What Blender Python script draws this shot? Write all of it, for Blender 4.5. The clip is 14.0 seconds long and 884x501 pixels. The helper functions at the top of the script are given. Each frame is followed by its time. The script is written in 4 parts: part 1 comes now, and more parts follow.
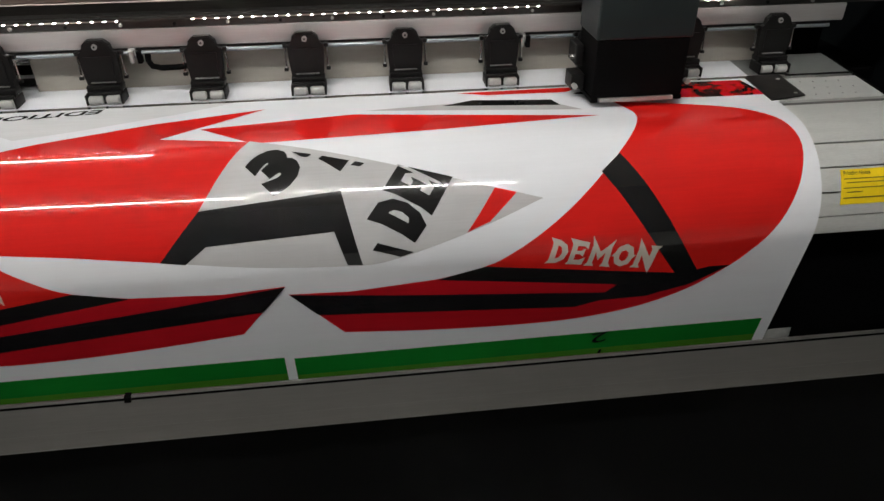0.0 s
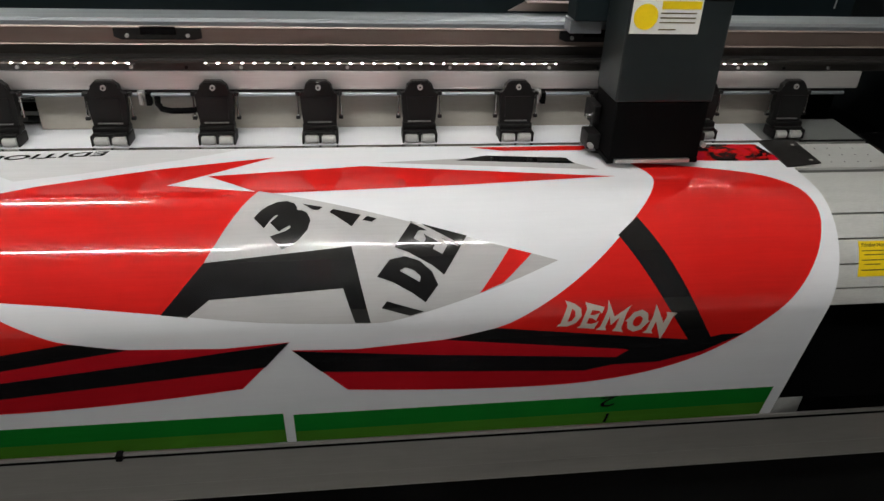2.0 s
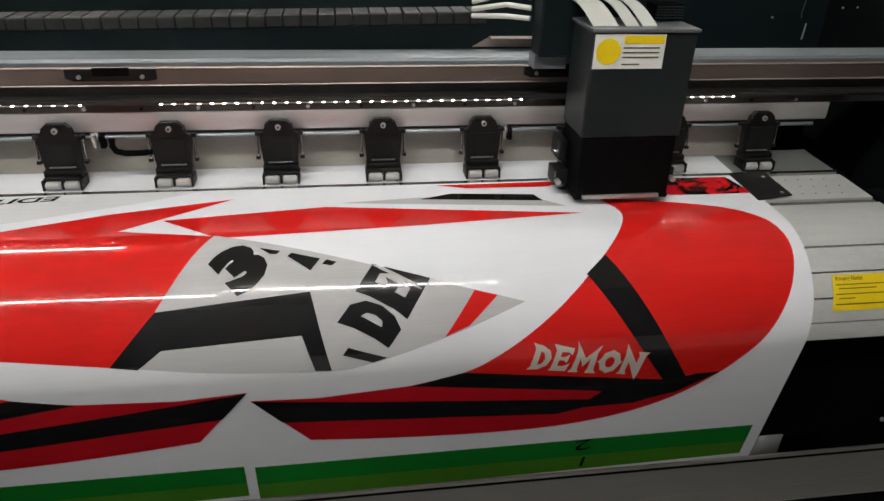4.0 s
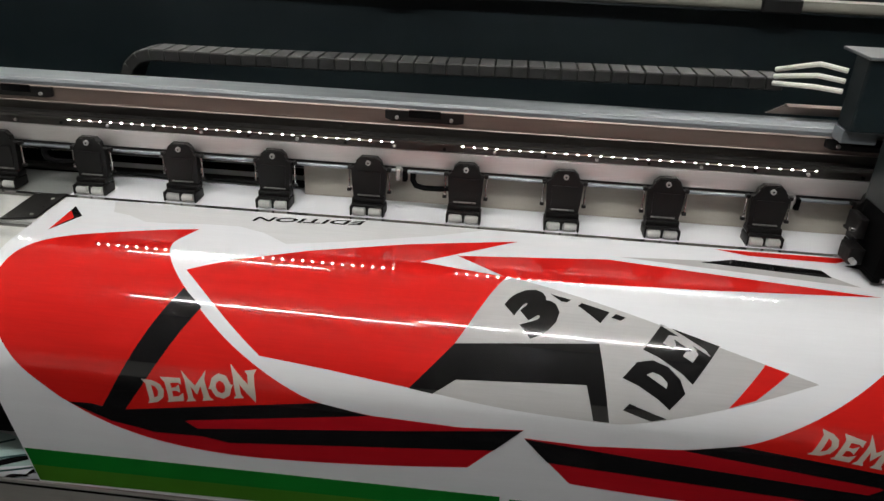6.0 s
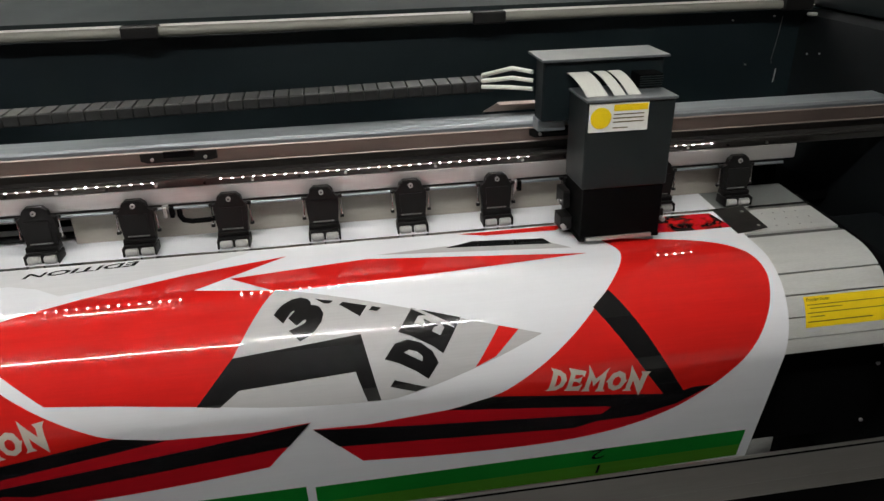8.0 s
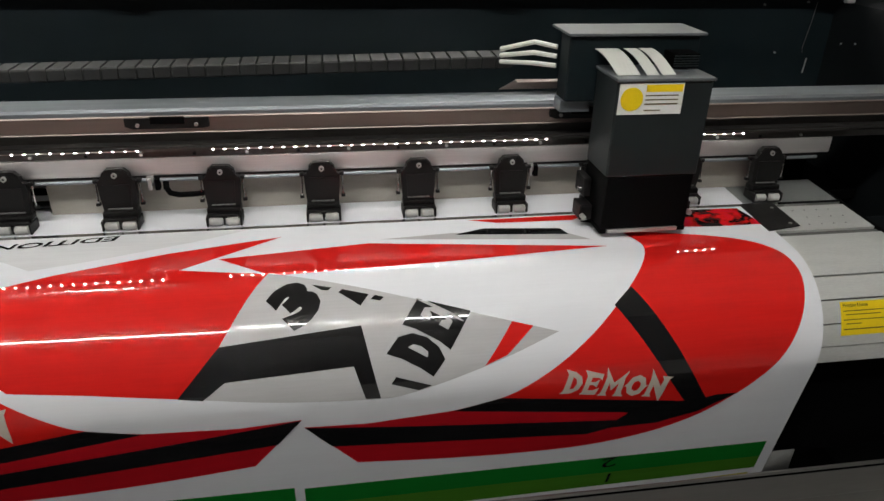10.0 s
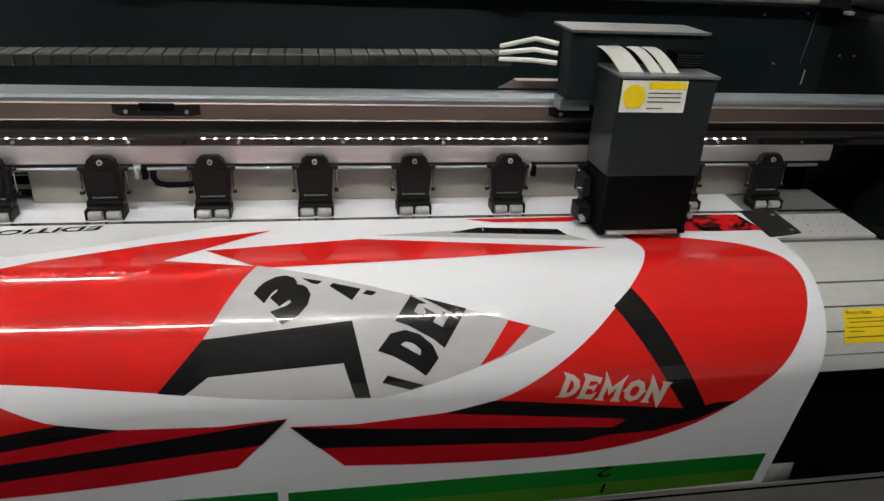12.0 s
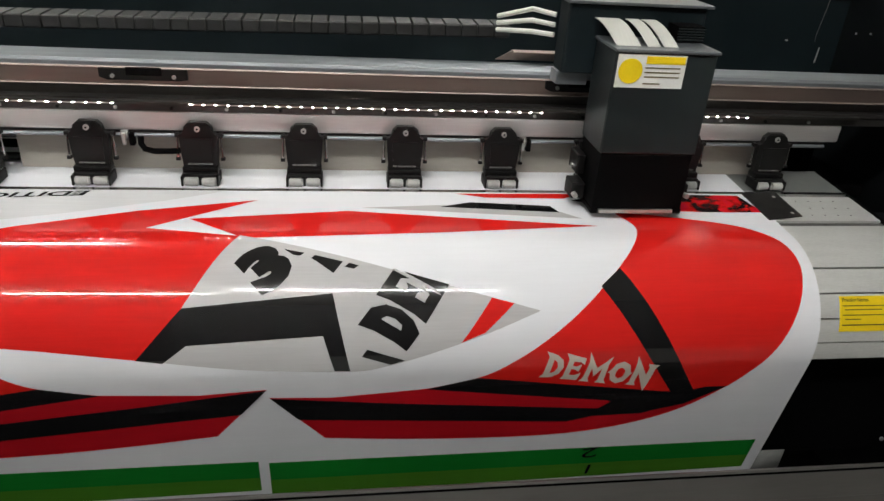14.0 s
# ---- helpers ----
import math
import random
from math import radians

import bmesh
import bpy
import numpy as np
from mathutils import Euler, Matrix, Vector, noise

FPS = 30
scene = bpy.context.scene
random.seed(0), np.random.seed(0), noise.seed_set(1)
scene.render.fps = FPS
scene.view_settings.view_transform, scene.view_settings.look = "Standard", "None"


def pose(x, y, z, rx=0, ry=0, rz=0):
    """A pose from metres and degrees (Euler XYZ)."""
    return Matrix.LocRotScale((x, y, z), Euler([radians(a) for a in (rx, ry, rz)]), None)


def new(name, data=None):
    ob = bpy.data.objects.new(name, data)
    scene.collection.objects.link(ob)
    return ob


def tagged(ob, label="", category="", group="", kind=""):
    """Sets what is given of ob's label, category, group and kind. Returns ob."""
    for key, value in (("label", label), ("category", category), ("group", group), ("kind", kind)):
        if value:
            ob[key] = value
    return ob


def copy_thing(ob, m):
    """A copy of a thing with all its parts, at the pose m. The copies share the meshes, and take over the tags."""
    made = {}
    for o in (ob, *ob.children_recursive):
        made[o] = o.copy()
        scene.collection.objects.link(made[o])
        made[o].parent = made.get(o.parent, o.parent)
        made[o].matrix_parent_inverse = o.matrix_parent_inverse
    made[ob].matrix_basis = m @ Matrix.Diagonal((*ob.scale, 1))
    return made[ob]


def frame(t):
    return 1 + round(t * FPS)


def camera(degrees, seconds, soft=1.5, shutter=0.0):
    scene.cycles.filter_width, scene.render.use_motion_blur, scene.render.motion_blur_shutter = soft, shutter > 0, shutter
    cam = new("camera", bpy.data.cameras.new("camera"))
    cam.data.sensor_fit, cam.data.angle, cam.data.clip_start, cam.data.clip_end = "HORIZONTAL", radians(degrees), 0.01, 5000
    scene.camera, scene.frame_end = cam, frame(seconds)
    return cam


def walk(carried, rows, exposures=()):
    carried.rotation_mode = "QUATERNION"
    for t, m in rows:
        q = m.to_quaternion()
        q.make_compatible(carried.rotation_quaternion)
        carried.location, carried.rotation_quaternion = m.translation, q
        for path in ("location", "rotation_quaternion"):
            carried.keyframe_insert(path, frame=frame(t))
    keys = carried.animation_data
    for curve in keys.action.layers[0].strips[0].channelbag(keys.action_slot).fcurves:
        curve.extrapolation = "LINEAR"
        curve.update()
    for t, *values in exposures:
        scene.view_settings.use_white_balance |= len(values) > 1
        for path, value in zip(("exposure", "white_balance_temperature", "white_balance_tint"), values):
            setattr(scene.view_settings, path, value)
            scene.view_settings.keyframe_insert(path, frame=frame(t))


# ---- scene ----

# World z = 0 is the top of the printer's platen, x runs along the printer, y goes into it. The room's floor is 0.95 m lower.
FLOOR = -0.95
cam = camera(63.94, 14.0, soft=1.5)
ROWS = [
    (0.0, 0.827, -0.910, 0.393, -6.77, -32.57, -0.35),
    (0.5, 0.857, -0.906, 0.402, -11.38, -32.47, 2.38),
    (1.0, 0.845, -0.899, 0.393, -10.68, -32.13, 2.61),
    (1.5, 0.823, -0.883, 0.418, -10.23, -30.95, 3.25),
    (2.0, 0.801, -0.866, 0.409, -7.82, -29.93, 2.23),
    (4.5, 0.840, -0.835, 0.411, -9.06, -27.45, 1.65),
    (5.0, 0.835, -0.839, 0.417, -8.48, -28.00, 2.35),
    (5.5, 0.773, -0.842, 0.430, -4.03, -26.74, 1.78),
    (6.0, 0.656, -0.847, 0.453, 4.94, -26.16, 2.44),
    (6.5, 0.607, -0.853, 0.442, 7.72, -26.43, 2.23),
    (7.0, 0.654, -0.855, 0.484, -0.77, -29.80, -1.16),
    (7.5, 0.684, -0.914, 0.507, -3.71, -27.85, -1.86),
    (8.0, 0.782, -0.957, 0.516, -8.60, -25.92, -1.26),
    (10.5, 0.764, -0.862, 0.439, -9.74, -27.47, 1.80),
    (11.0, 0.776, -0.874, 0.409, -10.27, -27.91, 2.37),
    (11.5, 0.758, -0.851, 0.441, -10.36, -26.05, 2.77),
    (12.0, 0.760, -0.859, 0.428, -10.48, -25.08, 2.99),
    (12.5, 0.786, -0.862, 0.435, -9.36, -25.65, 1.94),
    (13.0, 0.771, -0.849, 0.438, -8.91, -26.91, 2.77),
    (13.5, 0.783, -0.845, 0.424, -10.10, -26.47, 2.09),
    (14.0, 0.805, -0.850, 0.425, -9.05, -27.32, 3.91),
]
walk(cam, [(t, pose(x, y, z, 0, 0, yaw) @ pose(0, 0, 0, 90 + pitch) @ pose(0, 0, 0, 0, 0, roll)) for t, x, y, z, yaw, pitch, roll in ROWS],
     exposures=[(0.0, 0.12), (8.0, 0.10), (10.5, 0.0), (11.0, 0.28), (12.0, 0.16), (13.5, 0.28), (14.0, 0.28)])

# ---- world and lamps ----
world = bpy.data.worlds.new("room_world")
scene.world = world
world.use_nodes = True
world.node_tree.nodes["Background"].inputs[0].default_value = (0.5, 0.55, 0.6, 1)
world.node_tree.nodes["Background"].inputs[1].default_value = 0.05
TUBE_POWER, LED_POWER = 258.0, 125.0


# ---- materials ----
def material(name, color, rough=0.5, metal=0.0, spec=0.5, coat=0.0, vary=0.06, scale=40.0, bump=0.0, stretch=(1, 1, 1), fine=None, glow=0.0, rough_vary=0.0):
    """A principled material: colour varied at two scales, roughness varied, and fine relief."""
    m = bpy.data.materials.new(name)
    m.use_nodes = True
    nt = m.node_tree
    bsdf = nt.nodes["Principled BSDF"]
    bsdf.inputs["Roughness"].default_value = rough
    bsdf.inputs["Metallic"].default_value = metal
    bsdf.inputs["Specular IOR Level"].default_value = spec
    bsdf.inputs["Coat Weight"].default_value = coat
    bsdf.inputs["Coat Roughness"].default_value = 0.06
    bsdf.inputs["Base Color"].default_value = (*color, 1)
    if glow:
        bsdf.inputs["Emission Color"].default_value = (*color, 1)
        bsdf.inputs["Emission Strength"].default_value = glow
        return m
    co = nt.nodes.new("ShaderNodeTexCoord")
    mp = nt.nodes.new("ShaderNodeMapping")
    mp.inputs["Scale"].default_value = stretch
    nt.links.new(co.outputs["Object"], mp.inputs["Vector"])
    n1 = nt.nodes.new("ShaderNodeTexNoise")
    n1.inputs["Scale"].default_value = scale
    n1.inputs["Detail"].default_value = 6
    n2 = nt.nodes.new("ShaderNodeTexNoise")
    n2.inputs["Scale"].default_value = fine or scale * 9
    n2.inputs["Detail"].default_value = 3
    nt.links.new(mp.outputs["Vector"], n1.inputs["Vector"])
    nt.links.new(mp.outputs["Vector"], n2.inputs["Vector"])
    add = nt.nodes.new("ShaderNodeMath")
    add.operation = "ADD"
    nt.links.new(n1.outputs["Fac"], add.inputs[0])
    nt.links.new(n2.outputs["Fac"], add.inputs[1])
    ramp = nt.nodes.new("ShaderNodeMapRange")
    ramp.inputs["From Min"].default_value, ramp.inputs["From Max"].default_value = 0.7, 1.3
    ramp.inputs["To Min"].default_value, ramp.inputs["To Max"].default_value = 1 - vary, 1 + vary
    nt.links.new(add.outputs[0], ramp.inputs["Value"])
    mul = nt.nodes.new("ShaderNodeVectorMath")
    mul.operation = "SCALE"
    mul.inputs[0].default_value = color
    nt.links.new(ramp.outputs["Result"], mul.inputs["Scale"])
    nt.links.new(mul.outputs["Vector"], bsdf.inputs["Base Color"])
    if rough_vary:
        rr = nt.nodes.new("ShaderNodeMapRange")
        rr.inputs["From Min"].default_value, rr.inputs["From Max"].default_value = 0.35, 0.65
        rr.inputs["To Min"].default_value, rr.inputs["To Max"].default_value = max(0.02, rough - rough_vary), rough + rough_vary
        nt.links.new(n1.outputs["Fac"], rr.inputs["Value"])
        nt.links.new(rr.outputs["Result"], bsdf.inputs["Roughness"])
    if bump:
        b = nt.nodes.new("ShaderNodeBump")
        b.inputs["Strength"].default_value = 1.0
        b.inputs["Distance"].default_value = bump
        nt.links.new(n1.outputs["Fac"], b.inputs["Height"])
        nt.links.new(b.outputs["Normal"], bsdf.inputs["Normal"])
    return m


def ink(name, color, rough=0.028, vary=0.05):
    """Glossy solvent ink on vinyl: faint banding across the print, slight waviness."""
    return material(name, color, rough=rough, spec=0.5, vary=vary, scale=9, bump=0.0000015, stretch=(0.3, 6, 6), fine=60, rough_vary=0.010)


VINYL = ink("white_gloss_vinyl", (0.82, 0.84, 0.87), 0.035, 0.018)
RED = ink("red_ink", (0.65, 0.015, 0.012))
DEEP = ink("dark_red_ink", (0.46, 0.009, 0.016))
BLACK = ink("black_ink", (0.008, 0.008, 0.0085))
GREY = ink("grey_ink", (0.50, 0.50, 0.50))
GREYL = ink("light_grey_ink", (0.70, 0.71, 0.72))
PALE = ink("pale_grey_ink", (0.66, 0.68, 0.68))
GREEN = ink("green_ink", (0.008, 0.19, 0.022))
LIME = ink("light_green_ink", (0.065, 0.21, 0.018))
YELLOW_INK = ink("yellow_ink", (0.55, 0.50, 0.10))
CREAM = ink("cream_ink", (0.62, 0.55, 0.47))
TEAL = ink("teal_ink", (0.45, 0.60, 0.57))
DEEPTEAL = ink("deep_teal_ink", (0.05, 0.10, 0.10))
BROWN = ink("brown_ink", (0.15, 0.09, 0.04))

# Brushed aluminium; the pinkish tint holds the red print's reflection.
BEAM = material("pink_tinted_aluminium", (0.40, 0.315, 0.28), rough=0.34, metal=0.9, vary=0.05, scale=6, stretch=(0.4, 20, 20), rough_vary=0.05)
SATIN = material("satin_steel_plate", (0.60, 0.58, 0.57), rough=0.50, metal=0.75, vary=0.06, scale=8, stretch=(0.4, 10, 10), rough_vary=0.05)
AXLE = material("dull_steel_axle", (0.20, 0.195, 0.19), rough=0.55, metal=0.4, vary=0.08, scale=10)
TOPRAIL = material("cool_satin_aluminium", (0.30, 0.33, 0.35), rough=0.42, metal=0.8, vary=0.06, scale=8, stretch=(0.4, 10, 10), rough_vary=0.06)
# Cabinet blue taken almost to black: the recess's shade is in the colour.
INNER = material("shaded_cabinet_steel", (0.002, 0.003, 0.0036), rough=0.75, spec=0.12, vary=0.2, scale=6, fine=300)
CHROME = material("polished_steel", (0.72, 0.71, 0.70), rough=0.24, metal=1.0, vary=0.06, scale=12, stretch=(0.5, 8, 8), rough_vary=0.05)
EDGE = material("satin_rail_edge", (0.36, 0.30, 0.27), rough=0.55, metal=0.8, vary=0.1, scale=8, stretch=(0.4, 12, 12), rough_vary=0.06)
BEAM_DARK = material("dark_anodised_rail", (0.10, 0.095, 0.09), rough=0.38, metal=0.8, vary=0.2, scale=10, stretch=(0.5, 12, 12), rough_vary=0.08)
PLATEN = material("satin_platen_aluminium", (0.61, 0.62, 0.595), rough=0.42, metal=0.25, vary=0.08, scale=14, stretch=(1, 6, 6), rough_vary=0.07)
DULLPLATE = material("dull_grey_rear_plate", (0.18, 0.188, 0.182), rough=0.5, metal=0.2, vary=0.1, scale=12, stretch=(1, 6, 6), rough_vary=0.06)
GROOVE = material("dark_groove", (0.10, 0.10, 0.095), rough=0.6, vary=0.2)
PLASTIC = material("black_plastic", (0.0045, 0.0042, 0.0042), rough=0.5, spec=0.3, vary=0.25, scale=60, bump=0.00008, rough_vary=0.06)
ROLLER = material("grey_rubber_roller", (0.38, 0.38, 0.365), rough=0.5, vary=0.10, scale=80)
STEEL = material("screw_steel", (0.50, 0.50, 0.48), rough=0.38, metal=0.6, vary=0.1)
NAVY = material("dark_blue_painted_steel", (0.0023, 0.0064, 0.0082), rough=0.55, spec=0.25, vary=0.2, scale=5, fine=400, bump=0.00004, rough_vary=0.07)
SLATE = material("slate_painted_steel", (0.0078, 0.0122, 0.0132), rough=0.45, vary=0.12, scale=7, fine=500, bump=0.00004, rough_vary=0.06)
# Slate made paler: the tubes' grazing sheen is put into the colour.
SLATE_SHEEN = material("slate_steel_with_sheen", (0.085, 0.095, 0.10), rough=0.35, vary=0.1, scale=9, fine=500, rough_vary=0.05)
LIDSLATE = material("slate_lid_paint", (0.011, 0.0165, 0.0175), rough=0.75, spec=0.2, vary=0.12, scale=7, fine=500, bump=0.00004, rough_vary=0.05)
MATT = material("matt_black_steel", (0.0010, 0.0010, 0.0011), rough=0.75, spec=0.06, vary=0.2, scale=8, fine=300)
RAIL = material("grey_anodised_rail", (0.24, 0.233, 0.222), rough=0.36, metal=0.82, vary=0.05, scale=5, stretch=(0.5, 9, 9), rough_vary=0.03, bump=0.00003)
GREYPLATE = material("grey_rear_plate", (0.345, 0.322, 0.28), rough=0.55, vary=0.07, scale=5, stretch=(1, 4, 4))
LIDBAR = material("dull_pale_bar", (0.18, 0.177, 0.152), rough=0.5, vary=0.1, scale=8, stretch=(0.5, 6, 6))
LABEL_Y = material("yellow_label", (0.85, 0.62, 0.01), rough=0.35, vary=0.05, scale=30)
LABEL_W = material("white_label", (0.75, 0.76, 0.72), rough=0.4, vary=0.05, scale=30)
LABEL_T = material("label_print", (0.10, 0.078, 0.018), rough=0.5, vary=0.1)
TAPE = material("black_clamp_steel", (0.022, 0.021, 0.02), rough=0.35, metal=0.4, vary=0.25, scale=25, rough_vary=0.08)
RIBBON = material("white_ribbon_cable", (0.62, 0.63, 0.58), rough=0.45, vary=0.05, scale=20, stretch=(30, 1, 1))
FILM = material("clear_backing_film", (0.22, 0.225, 0.215), rough=0.25, vary=0.1, scale=12)
WALL = material("painted_wall", (0.76, 0.75, 0.72), rough=0.8, vary=0.05, scale=3, bump=0.0004)
CEILING = material("white_ceiling_paint", (0.80, 0.79, 0.77), rough=0.85, vary=0.04, scale=3, bump=0.0004)
DARKWALL = material("dark_reflection_paint", (0.085, 0.082, 0.08), rough=0.75, vary=0.12, scale=3, bump=0.0004)
FLOORM = material("grey_floor_tiles", (0.44, 0.43, 0.41), rough=0.5, vary=0.1, scale=4, bump=0.0002)
TUBE = material("lamp_tube", (1.0, 0.98, 0.95), glow=TUBE_POWER)
LED = material("led_chip", (1.0, 0.97, 0.93), glow=LED_POWER)
CHAIN = material("black_nylon_chain", (0.0085, 0.0085, 0.008), rough=0.55, vary=0.25, scale=50, bump=0.0002)


def amber():
    """Amber acrylic sheet."""
    m = material("amber_acrylic", (0.75, 0.30, 0.04), rough=0.06, vary=0.03, scale=6)
    m.node_tree.nodes["Principled BSDF"].inputs["Transmission Weight"].default_value = 0.85
    return m


AMBER = amber()


# ---- helpers for building ----
def thing(name, label, category, at=(0, 0, 0), group="", kind=""):
    ob = new(name)
    ob.empty_display_size = 0.05
    ob.location = at
    return tagged(ob, label, category, group, kind)


def part(name, bm, mat, parent=None, label="", smooth=False):
    me = bpy.data.meshes.new(name)
    bmesh.ops.recalc_face_normals(bm, faces=bm.faces) if not smooth else None
    for f in bm.faces:
        f.smooth = smooth
    bm.to_mesh(me)
    bm.free()
    me.materials.append(mat)
    ob = new(name, me)
    ob.parent = parent
    if label:
        ob["label"] = label
    return ob


def shade_round(ob, angle=40):
    """Smooth shading with sharp edges kept above the angle."""
    me = ob.data
    bm = bmesh.new()
    bm.from_mesh(me)
    for e in bm.edges:
        e.smooth = len(e.link_faces) == 2 and e.calc_face_angle(0) < radians(angle)
    for f in bm.faces:
        f.smooth = True
    bm.to_mesh(me)
    bm.free()
    return ob


def box(x0, x1, y0, y1, z0, z1, bevel=0.0, bm=None):
    bm = bm or bmesh.new()
    r = bmesh.ops.create_cube(bm, size=1, matrix=Matrix.LocRotScale(((x0 + x1) / 2, (y0 + y1) / 2, (z0 + z1) / 2), None, (x1 - x0, y1 - y0, z1 - z0)))
    if bevel:
        es = list({e for v in r["verts"] for e in v.link_edges})
        bmesh.ops.bevel(bm, geom=es, offset=bevel, segments=2, affect="EDGES", profile=0.5)
    return bm


def rod(a, b, radius, seg=14, bm=None):
    """A round bar from a to b."""
    bm = bm or bmesh.new()
    a, b = Vector(a), Vector(b)
    q = (b - a).to_track_quat("Z", "Y").to_matrix().to_4x4()
    bmesh.ops.create_cone(bm, cap_ends=True, segments=seg, radius1=radius, radius2=radius, depth=(b - a).length, matrix=Matrix.Translation((a + b) / 2) @ q)
    return bm


def extrude(outline, x0, x1, bm=None):
    """A closed outline in y and z drawn out along x."""
    bm = bm or bmesh.new()
    a = [bm.verts.new((x0, y, z)) for y, z in outline]
    b = [bm.verts.new((x1, y, z)) for y, z in outline]
    n = len(outline)
    for i in range(n):
        bm.faces.new((a[i], a[(i + 1) % n], b[(i + 1) % n], b[i]))
    bm.faces.new(a[::-1])
    bm.faces.new(b)
    return bm


def plate(outline, y0, y1, bm=None):
    """A closed outline in x and z with a thickness in y."""
    bm = bm or bmesh.new()
    a = [bm.verts.new((x, y0, z)) for x, z in outline]
    b = [bm.verts.new((x, y1, z)) for x, z in outline]
    n = len(outline)
    for i in range(n):
        bm.faces.new((a[i], a[(i + 1) % n], b[(i + 1) % n], b[i]))
    bm.faces.new(a[::-1])
    bm.faces.new(b)
    return bm


def tube_path(points, radius, seg=8):
    """A round cable along points."""
    bm = bmesh.new()
    rings = []
    pts = [Vector(p) for p in points]
    for i, p in enumerate(pts):
        d = (pts[min(i + 1, len(pts) - 1)] - pts[max(i - 1, 0)]).normalized()
        q = d.to_track_quat("Z", "Y")
        rings.append([bm.verts.new(p + q @ Vector((radius * math.cos(2 * math.pi * k / seg), radius * math.sin(2 * math.pi * k / seg), 0))) for k in range(seg)])
    for r0, r1 in zip(rings, rings[1:]):
        for k in range(seg):
            bm.faces.new((r0[k], r0[(k + 1) % seg], r1[(k + 1) % seg], r1[k]))
    bm.faces.new(rings[0][::-1])
    bm.faces.new(rings[-1])
    return bm


# ---- the platen's curve, which the sheet follows ----
RADIUS, TURN, SLOPE = 0.1231, 1.6804, 0.0625


def curve_at(s, lift=0.0):
    """y and z of the curve at the run s from the start of the bend, raised by lift along its normal."""
    a = SLOPE + min(max(s / RADIUS, 0), TURN)
    y = -min(s, 0) * math.cos(SLOPE) - RADIUS * (math.sin(a) - math.sin(SLOPE))
    z = -min(s, 0) * math.sin(SLOPE) - RADIUS * (math.cos(SLOPE) - math.cos(a))
    over = max(s - RADIUS * TURN, 0)
    y, z = y - over * math.cos(a), z - over * math.sin(a)
    return y - lift * math.sin(a), z + lift * math.cos(a)


def curve_normal(y, z):
    """The curve's outward normal at a point on it."""
    a = SLOPE
    if y < 0:
        a = min(max(math.atan2(RADIUS * math.sin(SLOPE) - y, z + RADIUS * math.cos(SLOPE)), SLOPE), SLOPE + TURN)
    return (0.0, -math.sin(a), math.cos(a))


def bend(bm, lift, step=0.005):
    """Cuts a flat drawing in x and s across s, and lays it on the curve."""
    lo = min(v.co.y for v in bm.verts)
    hi = max(v.co.y for v in bm.verts)
    for k in range(math.ceil(lo / step), math.floor(hi / step) + 1):
        if 0 <= k * step <= RADIUS * TURN + step:
            bmesh.ops.bisect_plane(bm, geom=bm.verts[:] + bm.edges[:] + bm.faces[:], plane_co=(0, k * step, 0), plane_no=(0, 1, 0))
    for f in bm.faces:
        f.normal_update()
        if f.normal.z > 0:
            f.normal_flip()
    for v in bm.verts:
        y, z = curve_at(v.co.y, lift)
        v.co = (v.co.x, y, z)
    return bm


def strip(x0, x1, s0, s1, lift, thick, n=0):
    """A solid strip on the curve, with a thickness inwards."""
    n = n or max(1, math.ceil((s1 - s0) / 0.006))
    ss = [s0 + (s1 - s0) * i / n for i in range(n + 1)]
    return extrude([curve_at(s, lift) for s in ss] + [curve_at(s, lift - thick) for s in reversed(ss)], x0, x1)


def rounded(points, corner=38, n=4):
    """A closed outline through the points, smooth but at sharp corners."""
    out, m = [], len(points)
    P = [Vector(p) for p in points]

    def sharp(i):
        a, b = P[i] - P[i - 1], P[(i + 1) % m] - P[i]
        return a.length == 0 or b.length == 0 or a.angle(b) > radians(corner)
    for i in range(m):
        p1, p2 = P[i], P[(i + 1) % m]
        t1 = (p2 - p1) if sharp(i) else (p2 - P[i - 1]) * 0.5
        t2 = (p2 - p1) if sharp((i + 1) % m) else (P[(i + 2) % m] - p1) * 0.5
        for k in range(n):
            u = k / n
            out.append((2 * u**3 - 3 * u**2 + 1) * p1 + (u**3 - 2 * u**2 + u) * t1 + (3 * u**2 - 2 * u**3) * p2 + (u**3 - u**2) * t2)
    return [(p.x, p.y) for p in out]


# ---- the room ----
def room():
    def slab(name, b, mat, label):
        ob = part(name, box(*b), mat)
        tagged(ob, label, name.split("_")[0], kind="structure")
    slab("floor", (-3.2, 4.4, -2.1, 3.6, FLOOR - 0.1, FLOOR), FLOORM, "plain grey floor of the print shop")
    slab("ceiling", (-3.2, 4.4, -2.1, 3.6, 1.80, 1.9), CEILING, "plain painted ceiling above the printer")
    slab("wall_back", (-3.2, 4.4, 3.6, 3.75, FLOOR, 1.8), WALL, "plain painted wall behind the printer")
    # Unseen wall, added close and dark so the sheet's front reflects little.
    slab("wall_front", (-3.2, 4.4, -2.25, -2.1, FLOOR, 1.8), DARKWALL, "unseen dark wall added to darken the sheet's lower reflections")
    slab("wall_left", (-3.35, -3.2, -2.1, 3.6, FLOOR, 1.8), WALL, "plain painted side wall")
    slab("wall_right", (4.4, 4.55, -2.1, 3.6, FLOOR, 1.8), WALL, "plain painted side wall")


